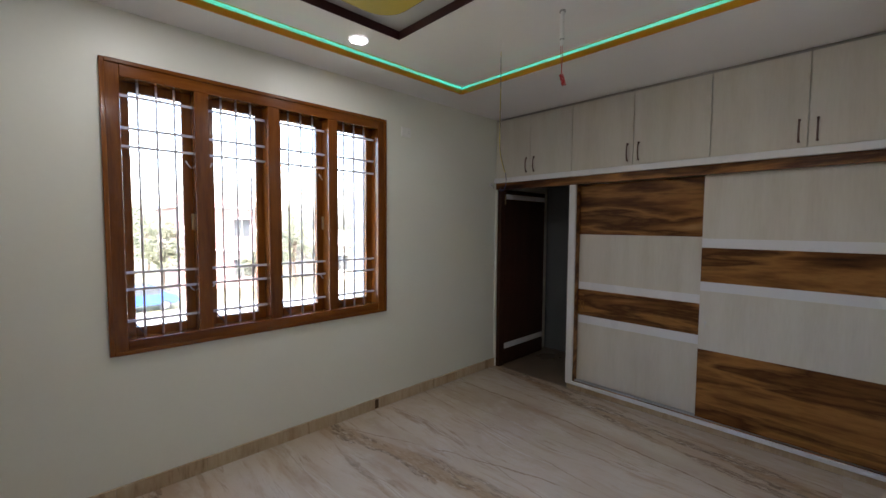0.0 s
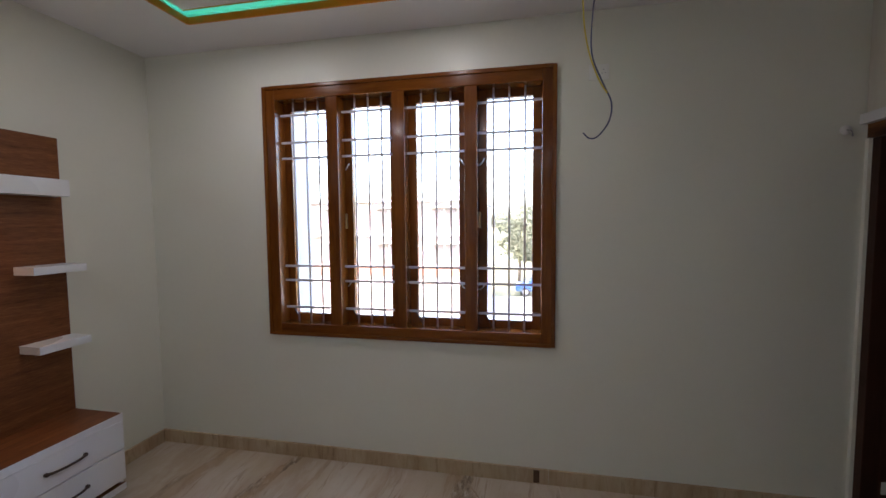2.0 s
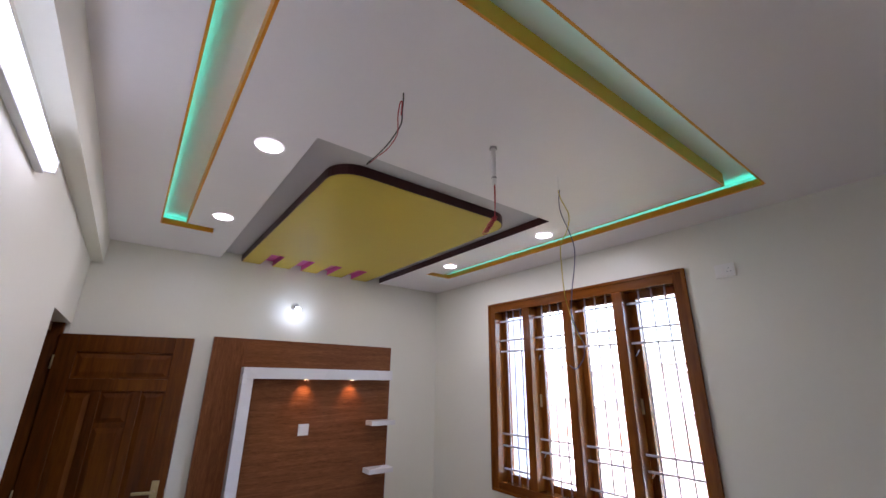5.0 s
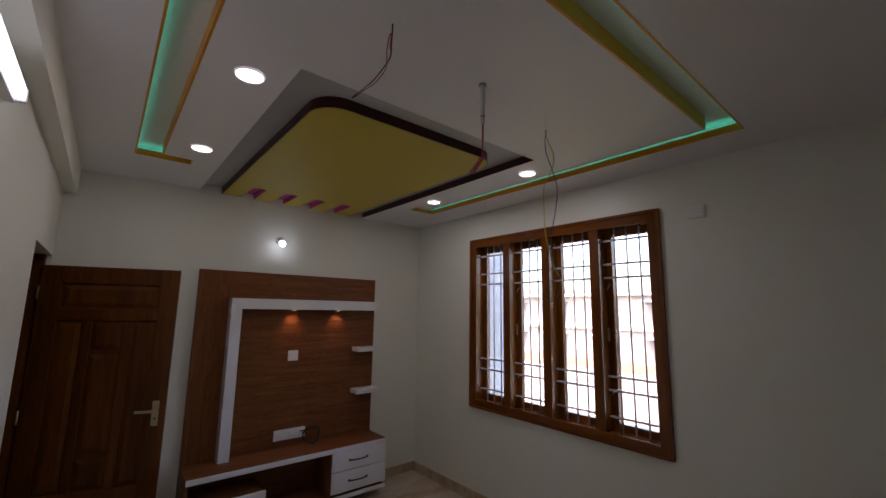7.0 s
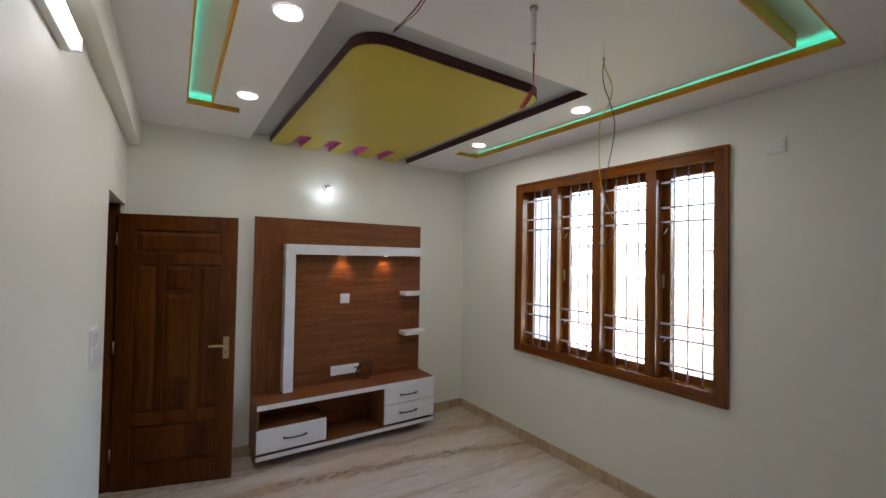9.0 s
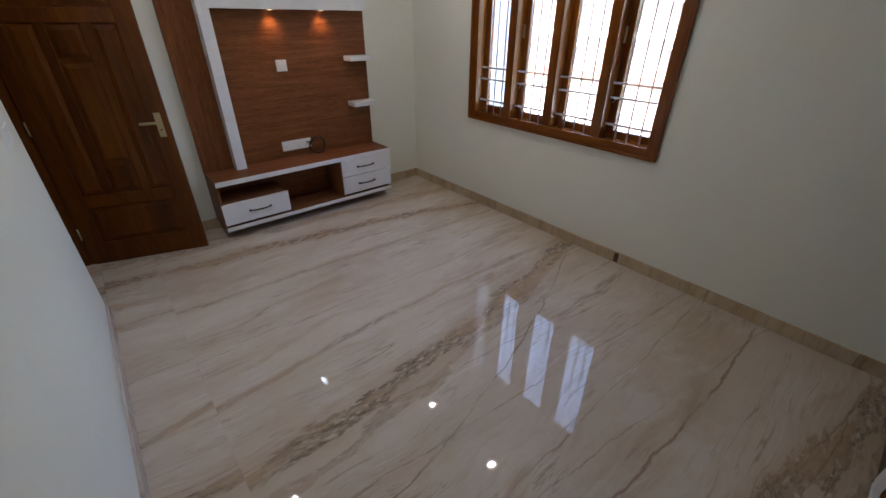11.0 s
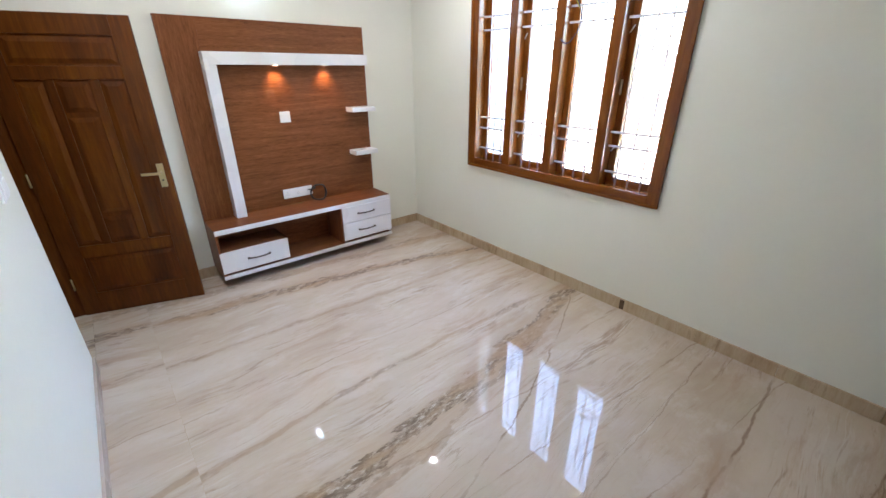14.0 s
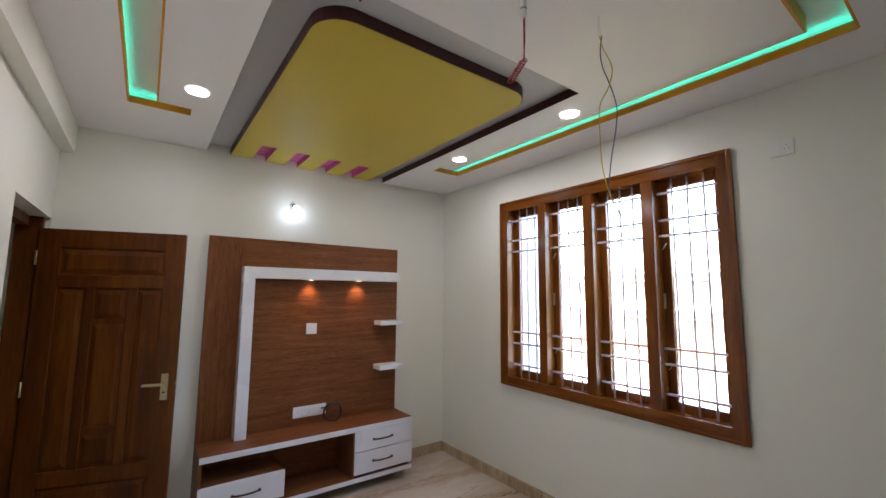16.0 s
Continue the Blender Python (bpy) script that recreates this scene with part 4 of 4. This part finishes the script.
def wardrobe():
    w = thing("wardrobe", (3.86, 0.91, 0), "large sliding wardrobe in cream, white and walnut laminate", "wardrobe")
    part("plinth", bm_box(3.605, XB, YS, 2.055, 0, 0.055), SKIRT, w, "marble plinth")
    part("base_board", bm_box(3.600, XB, YS, 2.055, 0.055, 0.082), CREAM, w)
    part("base_edge", bm_box(3.578, 3.600, YS, 2.057, 0.055, 0.084, 0.001), WHITE, w, "white base edge")
    part("base_lip", bm_box(3.600, 3.612, -0.165, 1.995, 0.082, 0.088), WALNUT, w, "walnut strip before the track")
    part("track", bm_box(3.612, 3.695, -0.165, 1.995, 0.082, 0.087), ALU, w, "aluminium sliding track")
    for x in (3.634, 3.678):
        part("track_rail", bm_box(x, x + 0.003, -0.165, 1.995, 0.087, 0.093), ALU, w)
    part("end_panel", bm_box(3.588, XB, 1.996, 2.055, 0.084, 1.998), DIMGREY, w, "end panel facing the passage, colour darkened for its dimness")
    part("end_post", bm_box(3.576, 3.600, 1.992, 2.057, 0.084, 1.998, 0.001), WHITE, w, "white front post")
    part("post_lining", bm_box(3.600, 3.690, 1.988, 1.996, 0.084, 1.998), WALNUT, w, "walnut lining")
    part("filler_post", bm_box(3.576, 3.700, YS, -0.166, 0.084, 1.998, 0.001), CREAM, w, "cream filler post at the wall")
    part("back_panel", bm_box(XB - 0.02, XB, YS, 1.99, 0.09, 1.998), CREAM, w)

    def leaf(x, y0, y1, bands, label):
        d = part("sliding_door", bm_box(x + 0.004, x + 0.024, y0, y1, 0.090, 1.998, 0.001), CREAM, w, label)
        for z0, z1, m in bands:
            out = {WHITE: 0.0, WALNUT: 0.0008, CREAM: 0.0014}[m]
            part({WHITE: "white_band", WALNUT: "walnut_band", CREAM: "cream_band"}[m], bm_box(x + out, x + 0.005, y0 + 0.001, y1 - 0.001, z0 + 0.0006, z1 - 0.0006), m, d)
        return d
    left = leaf(3.668, 0.925, 1.988, [(0.091, 0.660, CREAM), (0.660, 0.736, WHITE), (0.736, 0.990, WALNUT), (0.990, 1.062, WHITE), (1.062, 1.522, CREAM), (1.522, 1.997, WALNUT)], "banded sliding door on the rear track")
    right = leaf(3.622, -0.164, 0.944, [(0.091, 0.640, WALNUT), (0.640, 1.102, CREAM), (1.102, 1.174, WHITE), (1.174, 1.440, WALNUT), (1.440, 1.512, WHITE), (1.512, 1.997, CREAM)], "banded sliding door on the front track")
    bm = bm_ring(-0.141, -0.083, 0.752, 0.972, 0.012, 3.616, 3.6235)
    for v in bm.verts:
        v.co = (v.co.y, v.co.x, v.co.z)
    pull = part("recessed_pull", bm, REDPULL, right, "dark red recessed pull")
    part("recess", bm_box(3.619, 3.6215, -0.129, -0.095, 0.764, 0.960), MAROON, right, "dark hollow of the pull")
    bm = bm_ring(1.925, 1.965, 0.790, 0.935, 0.009, 3.664, 3.6685)
    for v in bm.verts:
        v.co = (v.co.y, v.co.x, v.co.z)
    part("recessed_pull", bm, WALNUT, left, "walnut coloured recessed pull")
    bm = bm_cyl((3.622, 0.900, 0.855), (3.614, 0.900, 0.855), 0.011, 16)
    bm_box(3.606, 3.614, 0.898, 0.902, 0.815, 0.862, 0.0, bm)
    part("lock", bm, STEEL, right, "small steel lock with a key")


wardrobe()

# passage behind the opening, with a dark door folded back
pd = thing("door_2", (3.64, 2.90, 0), "dark brown bathroom door with two white bands, standing open", "door", "", "structure")
leaf_ = part("leaf", bm_box(3.650, 4.450, 2.880, 2.915, 0.012, 2.005, 0.002), DARKDOOR, pd)
part("white_band", bm_box(3.660, 4.440, 2.877, 2.881, 1.900, 1.955), WHITE, leaf_, "white level band")
part("white_band", bm_box(3.660, 4.440, 2.877, 2.881, 0.190, 0.255), WHITE, leaf_, "white level band")
part("hinge", bm_box(3.640, 3.652, 2.872, 2.882, 1.84, 1.94, 0.002), BRASS, pd, "small brass hinge")
part("jamb", bm_box(3.573, 3.652, 2.882, YN, 0, 1.997, 0.002), DARKDOOR, pd, "dark brown jamb")
solid("wall_passage_edge", bm_box(XE + 0.005, 3.572, YN - 0.022, YN, 0, 1.998), WALL, "narrow cream plaster edge at the passage", "wall", "structure")


# ---- small fixtures on walls and ceiling ----
CLEARP = plain("clear_plastic", (0.80, 0.80, 0.77), 0.3, 0, 0.02, 20.0)
sn = thing("socket_box", (2.275, YN, 2.38), "clear-edged white socket plate high on the wall", "switch")
part("plate", bm_box(2.222, 2.328, YN - 0.010, YN, 2.385, 2.468, 0.003), CLEARP, sn)
for a in (2.232, 2.278):
    part("module", bm_box(a, a + 0.040, YN - 0.0125, YN - 0.009, 2.398, 2.455, 0.0015), CLEARP, sn)
for dx, dz in ((0.0, 0.012), (-0.009, -0.008), (0.009, -0.008)):
    part("socket_hole", bm_cyl((2.298 + dx, YN - 0.0120, 2.426 + dz), (2.298 + dx, YN - 0.0135, 2.426 + dz), 0.003, 8), GREYP, sn)

ss = thing("switch_board", (0.59, YS, 1.20), "white switch board on the wall by the doorway", "switch")
part("plate", bm_box(0.50, 0.68, YS, YS + 0.012, 1.205, 1.385, 0.003), PLASTIC, ss)
for j in range(2):
    for k in range(3):
        part("rocker", bm_box(0.515 + k * 0.052, 0.560 + k * 0.052, YS + 0.010, YS + 0.017, 1.222 + j * 0.078, 1.288 + j * 0.078, 0.002), PLASTIC, ss)

fan = thing("fan_pipe", (2.012, 1.258, ZC), "white ceiling fan down-rod with loose red wires", "fan rod")
part("collar", bm_cyl((2.012, 1.258, ZC), (2.012, 1.258, ZC - 0.008), 0.017, 16), GREYP, fan, "dark hole collar")
part("rod", bm_cyl((2.012, 1.258, ZC - 0.005), (2.012, 1.258, ZC - 0.185), 0.0105, 16), PLASTIC, fan, "", True)
part("rod_tip", bm_cyl((2.012, 1.258, ZC - 0.150), (2.012, 1.258, ZC - 0.156), 0.0112, 16), GREYP, fan)
for j, (dx, dy) in enumerate(((0.004, 0.0), (-0.004, 0.004))):
    part("wire", bm_tube([(2.012 + dx, 1.258 + dy, ZC - 0.180), (2.014 + dx, 1.256 + dy, ZC - 0.26), (2.012 - dx, 1.258 - dy, ZC - 0.345)], 0.0018, 6), RWIRE, fan, "thin red wire", True)
bm = bmesh.new()
pts = [(2.012 + 0.014 * math.sin(k * 1.9) - 0.030 * k / 30, 1.258 + 0.012 * math.cos(k * 1.9) - 0.036 * k / 30, ZC - 0.338 - 0.075 * k / 30) for k in range(31)]
bm_tube(pts, 0.0020, 6, bm, 3)
part("wire_bundle", bm, RWIRE, fan, "twisted red and white wire end", True)

hook = thing("loose_wire", (1.62, 0.86, ZC), "dark twisted electric wires hanging from the ceiling tray", "wire")
part("wire", bm_tube([(1.545, 0.872, ZC - 0.004), (1.60, 0.866, ZC - 0.012), (1.70, 0.848, ZC - 0.035), (1.82, 0.825, ZC - 0.06), (1.93, 0.802, ZC - 0.072), (2.02, 0.775, ZC - 0.085), (2.062, 0.752, ZC - 0.072), (2.072, 0.748, ZC - 0.035), (2.076, 0.746, ZC + 0.004)], 0.0028, 6), BLACKP, hook, "", True)
part("wire", bm_tube([(1.550, 0.878, ZC - 0.005), (1.665, 0.862, ZC - 0.028), (1.805, 0.838, ZC - 0.064), (1.94, 0.803, ZC - 0.085), (2.025, 0.758, ZC - 0.105), (2.075, 0.728, ZC - 0.105), (2.115, 0.712, ZC - 0.085), (2.10, 0.728, ZC - 0.065), (2.055, 0.752, ZC - 0.080)], 0.0022, 6), RWIRE, hook, "thin red wire", True)
part("wire_end", bm_tube([(1.530, 0.874, ZC - 0.002), (1.545, 0.872, ZC - 0.004), (1.575, 0.869, ZC - 0.008)], 0.0045, 8), BLACKP, hook, "taped black wire end", True)

hang = thing("hanging_wire", (2.03, 1.69, ZC), "yellow and blue electric wires hanging low from the ceiling", "wire")
part("white_thread", bm_tube([(2.030, 1.690, ZC + 0.004), (2.028, 1.690, 2.71), (2.030, 1.690, 2.655)], 0.0016, 6), PLASTIC, hang, "thin white thread", True)


def sideways(d, z):
    return (2.030 + 0.81 * d, 1.690 + 0.58 * d, z)


part("yellow_wire", bm_tube([sideways(-0.004, 2.68), sideways(0.006, 2.63), sideways(0.037, 2.54), sideways(0.022, 2.46), sideways(-0.012, 2.39), sideways(-0.016, 2.28), sideways(-0.012, 2.15), (2.035, 1.69, 2.06), (2.062, 1.688, 1.98), (2.085, 1.686, 1.94)], 0.0021, 6), YWIRE, hang, "yellow wire", True)
part("blue_wire", bm_tube([sideways(0.004, 2.68), sideways(-0.004, 2.62), sideways(0.002, 2.55), sideways(0.030, 2.46), sideways(0.049, 2.37), sideways(0.040, 2.27), sideways(0.022, 2.17), (2.044, 1.69, 2.05), (2.075, 1.688, 1.965), (2.096, 1.688, 1.915), (2.090, 1.684, 1.865), (2.062, 1.68, 1.826), (2.040, 1.678, 1.820), (2.022, 1.675, 1.835)], 0.0021, 6), BWIRE, hang, "dark blue wire", True)

ro = thing("wire_outlet", (3.465, YN, 2.045), "small white round wire outlet by the loft ledge", "outlet")
part("rose", bm_cyl((3.465, YN, 2.045), (3.465, YN - 0.012, 2.045), 0.024, 20), PLASTIC, ro, "", True)
part("wire_stub", bm_tube([(3.465, YN - 0.010, 2.045), (3.470, YN - 0.035, 2.035), (3.480, YN - 0.030, 2.010)], 0.003, 6), GREYP, ro, "short grey wire end", True)

# ---- outside ----
GRASS = plain("dry_grass_ground", (0.20, 0.19, 0.10), 0.9, 0, 0.3, 0.8, 0.3)
ROAD = plain("pale_concrete_road", (0.34, 0.33, 0.31), 0.85, 0, 0.12, 0.6, 0.2)
HOUSE = plain("house_cream_paint", (0.45, 0.41, 0.36), 0.8, 0, 0.08, 0.8)
HOUSE2 = plain("house_pink_paint", (0.42, 0.27, 0.26), 0.8, 0, 0.1, 0.8)
HOUSE3 = plain("house_pinkish_white_paint", (0.40, 0.34, 0.33), 0.8, 0, 0.06, 0.8)
BRICKRED = plain("brick_red_paint", (0.40, 0.20, 0.13), 0.8, 0, 0.1, 2.0)
GREYWIN = plain("grey_window_shutter", (0.20, 0.17, 0.17), 0.5, 0, 0.1, 2.0)
DARKWIN = plain("dark_window_glass", (0.05, 0.055, 0.06), 0.2)
CARBLUE = plain("blue_car_paint", (0.03, 0.10, 0.45), 0.25, 0.2, 0.05, 3.0, 0, 0.6)
RUBBER = plain("tyre_rubber", (0.02, 0.02, 0.02), 0.8)
BARK = plain("tree_bark", (0.12, 0.085, 0.06), 0.9, 0, 0.3, 6.0, 0.4)
LEAF = plain("tree_leaf", (0.115, 0.12, 0.065), 0.6, 0, 0.35, 3.0)
solid("ground", bm_box(-400, 400, -400, 400, GROUND - 0.5, GROUND), GRASS, "dry grassy ground around the house", "ground", "structure")
solid("road", bm_box(-200, 200, 20.5, 27.5, GROUND, GROUND + 0.03), ROAD, "pale concrete road below the window", "road", "structure")


def house(x0, x1, y0, y1, storeys, mat, label):
    h = thing("house", ((x0 + x1) / 2, (y0 + y1) / 2, GROUND), label, "house")
    z1 = GROUND + 3.1 * storeys
    part("wall", bm_box(x0, x1, y0, y1, GROUND, z1), mat, h)
    part("roof", bm_box(x0 - 0.35, x1 + 0.35, y0 - 0.5, y1 + 0.35, z1, z1 + 0.18), OUT, h, "flat white roof slab")
    part("parapet", bm_box(x0, x1, y0, y0 + 0.12, z1 + 0.18, z1 + 0.95), mat, h)
    for s in range(storeys):
        zb = GROUND + 3.1 * s
        if s:
            part("floor_band", bm_box(x0 - 0.2, x1 + 0.2, y0 - 0.35, y0, zb - 0.12, zb + 0.05), OUT, h, "white floor band")
        k = max(2, int((x1 - x0) / 2.6))
        for i in range(k):
            cx = x0 + (i + 0.5) * (x1 - x0) / k
            w = part("window", bm_box(cx - 0.6, cx + 0.6, y0 - 0.03, y0 + 0.01, zb + 0.95, zb + 2.25), DARKWIN, h, "dark window")
            part("window_frame", bm_box(cx - 0.03, cx + 0.03, y0 - 0.06, y0 - 0.03, zb + 0.95, zb + 2.25), OUT, w)
            part("sunshade", bm_box(cx - 0.75, cx + 0.75, y0 - 0.45, y0, zb + 2.32, zb + 2.40), OUT, w)


house(6.2, 12.0, 34, 42, 2, HOUSE2, "pale pink two-storey house across the road")
house(17.0, 24.0, 33, 41, 1, HOUSE, "cream single-storey house across the road")


def white_building():
    b = thing("white_building", (-10, 22, GROUND), "long white two-storey neighbouring building with a brick-red base band", "building")
    y = 18.0
    part("wall", bm_box(-24, -0.15, y, 26, GROUND, 2.55), HOUSE3, b)
    part("roof", bm_box(-24.2, 0.0, y - 0.35, 26.2, 2.55, 2.68), OUT, b, "white roof slab")
    part("stair_tower", bm_box(-1.15, -0.25, y + 0.3, 20.5, 2.68, 3.45), OUT, b, "white tower on the roof")
    part("floor_band", bm_box(-24.05, -0.10, y - 0.25, y, 1.02, 1.30), OUT, b, "white floor band")
    part("base_band", bm_box(-24.03, -0.12, y - 0.06, y, -0.75, -0.38), BRICKRED, b, "brick-red base band")
    for k in range(9):
        x = -1.55 - 2.55 * k
        for z in (1.42, -0.15):
            w = part("window", bm_box(x - 0.55, x + 0.55, y - 0.03, y + 0.01, z, z + 0.78), GREYWIN, b, "pale shuttered window")
            part("window_frame", bm_box(x - 0.03, x + 0.03, y - 0.06, y - 0.03, z, z + 0.78), OUT, w)
            part("sunshade", bm_box(x - 0.7, x + 0.7, y - 0.4, y, z + 0.84, z + 0.90), OUT, w)
    part("rain_pipe", bm_cyl((-0.4, y - 0.06, GROUND), (-0.4, y - 0.06, 2.55), 0.05, 12), GREYP, b)


white_building()


def tree(x, y, h, spread, seed):
    rnd = random.Random(seed)
    t = thing("tree", (x, y, GROUND), "green leafy roadside tree", "tree", "trees along the road")
    bm = bm_tube([(x, y, GROUND), (x + 0.1, y, GROUND + h * 0.25), (x - 0.05, y + 0.1, GROUND + h * 0.5), (x + 0.05, y, GROUND + h * 0.75)], 0.13, 8)
    for k in range(7):
        a, z = rnd.uniform(0, 6.28), GROUND + h * rnd.uniform(0.35, 0.7)
        bm_cyl((x, y, z), (x + math.cos(a) * spread * 0.7, y + math.sin(a) * spread * 0.7, z + h * 0.2), 0.05, 6, bm, 0.015)
    part("trunk", bm, BARK, t)
    verts, faces = [], []
    clumps = [(x + rnd.gauss(0, spread * 0.45), y + rnd.gauss(0, spread * 0.45), GROUND + h * rnd.uniform(0.45, 1.0), rnd.uniform(0.35, 0.8)) for _ in range(34)]
    for cx, cy, cz, cr in clumps:
        for _ in range(70):
            d = Vector((rnd.gauss(0, 1), rnd.gauss(0, 1), rnd.gauss(0, 0.8))).normalized() * cr * rnd.uniform(0.5, 1.0)
            p = Vector((cx, cy, cz)) + d - Vector((x, y, GROUND))
            u = Vector((rnd.gauss(0, 1), rnd.gauss(0, 1), rnd.gauss(0, 1))).normalized()
            w = u.orthogonal().normalized() * 0.06
            i = len(verts)
            verts += [p - u * 0.11, p + w, p + u * 0.11, p - w]
            faces.append((i, i + 1, i + 2, i + 3))
    me = bpy.data.meshes.new("crown")
    me.from_pydata([tuple(v) for v in verts], [], faces)
    me.materials.append(LEAF)
    c = new("crown", me)
    c.parent = t


for k, (x, y, h) in enumerate(((2.6, 31, 5.4), (4.2, 44, 6.5), (1.5, 33, 5.6), (5.2, 34, 5.0), (13.5, 31, 5.0), (15.2, 36, 6.0), (10.4, 30, 3.0), (20.5, 30, 5.5), (27.0, 38, 7.0), (33.0, 45, 7.5), (2.2, 52, 7.0), (6.6, 50, 6.0), (8.4, 54, 7.2), (11.2, 48, 6.2), (13.0, 56, 7.0), (17.5, 52, 6.6), (22.5, 54, 7.4))):
    tree(x, y, h, h * 0.36, k + 1)


def car(x, y):
    c = thing("car", (x, y, GROUND + 0.03), "small blue parked car by the road", "car")
    prof = [(-1.85, 0.35), (-1.85, 0.72), (-1.05, 0.86), (-0.55, 1.38), (0.75, 1.42), (1.35, 0.95), (1.85, 0.85), (1.88, 0.35)]
    bm = bmesh.new()
    f = bm.faces.new([bm.verts.new((x + a, y - 0.8, GROUND + 0.03 + b)) for a, b in prof])
    g = bmesh.ops.extrude_face_region(bm, geom=[f])
    bmesh.ops.translate(bm, verts=[v for v in g["geom"] if isinstance(v, bmesh.types.BMVert)], vec=(0, 1.6, 0))
    bmesh.ops.bevel(bm, geom=list(bm.edges), offset=0.07, segments=2, affect="EDGES")
    part("body", bm, CARBLUE, c)
    part("side_window", bm_box(x - 0.62, x + 0.98, y - 0.815, y - 0.79, GROUND + 0.98, GROUND + 1.32, 0.01), DARKWIN, c)
    for wx in (-1.2, 1.2):
        for wy in (-0.72, 0.72):
            tyre = part("wheel", bm_cyl((x + wx, y + wy - 0.09, GROUND + 0.33), (x + wx, y + wy + 0.09, GROUND + 0.33), 0.30, 20), RUBBER, c)
            part("rim", bm_cyl((x + wx, y + wy - 0.10, GROUND + 0.33), (x + wx, y + wy + 0.10, GROUND + 0.33), 0.18, 16), STEEL, tyre)


car(3.2, 28.6)

# ---- floor slabs and skirting, piece by piece ----
fl = solid("floor", bm_box(XW, XP, -1.65, YN, -0.12, -0.022), SKIRT, "polished beige marble floor with brown veins", "floor", "structure")


def slab_piece(x0, x1, y0, y1, shift=0.0):
    g = 0.0004
    bm = bm_box(x0 + g - shift, x1 - g - shift, y0 + g, y1 - g, -0.022, 0.0)
    o = new("slab", mesh_of("slab", bm, MARBLE))
    o.parent, o.location.x = fl, shift
    return o


XJ = [XW, 0.30, 1.45, 2.60, XE + 0.05, XP]
for a, b in zip(XJ, XJ[1:]):
    if a < XE:
        slab_piece(a, b, 0.092, YN)
for a, b in zip([XW, 0.95, 2.10, 3.20, XP], [0.95, 2.10, 3.20, XP]):
    slab_piece(a, b, YS, 0.092, -0.06)
slab_piece(XW, 1.2, -1.65, YS)
# brown passage tile, made darker to put the passage's shade into its colour
DIMTILE = plain("dimmed_brown_tile", (0.17, 0.125, 0.085), 0.3, 0, 0.15, 5.0)
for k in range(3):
    o = new("slab", mesh_of("slab", bm_box(XE + 0.051, XP, 2.06 + 0.30 * k, 2.06 + 0.30 * k + (0.299 if k < 2 else 0.29), -0.022, 0.0), DIMTILE))
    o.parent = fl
o = new("slab", mesh_of("slab", bm_box(XE + 0.051, XP, 0.0924, 2.0595, -0.022, 0.0), DIMTILE))
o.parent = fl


def skirting(name, pieces, label, stone=SKIRT):
    base = thing(name, (1.4, 1.4, 0.0), label, "skirting", "", "structure")
    for b4 in pieces:
        part("skirting_tile", bm_box(*b4, 0.0, 0.092, 0.002), stone, base)


def runs(a, b, step):
    out, k = [], a
    while k < b - 0.02:
        out.append((k, min(k + step, b)))
        k += step
    return out


skirting("baseboard_north", [(a + 0.0006, b - 0.0006, YN - 0.014, YN) for a, b in runs(XW, XE + 0.02, 0.46)], "beige marble skirting along the window wall")
SKIRT_DARK = plain("dark_brown_marble", (0.10, 0.06, 0.035), 0.2, 0, 0.3, 20.0)
acc = solid("skirting_accent", bm_box(1.930, 1.966, YN - 0.0155, YN - 0.012, 0.006, 0.086, 0.001), SKIRT_DARK, "small dark brown stone patch in the skirting", "skirting", "structure")
skirting("baseboard_south", [(a + 0.0006, b - 0.0006, YS, YS + 0.014) for a, b in runs(DX1, 3.575, 0.52)], "beige marble skirting along the door wall, paled for glancing light", SKIRT_LIT)
skirting("baseboard_west", [(XW, XW + 0.014, a + 0.0006, b - 0.0006) for a, b in runs(YS, YN - 0.014, 0.5)], "beige marble skirting behind the television unit")
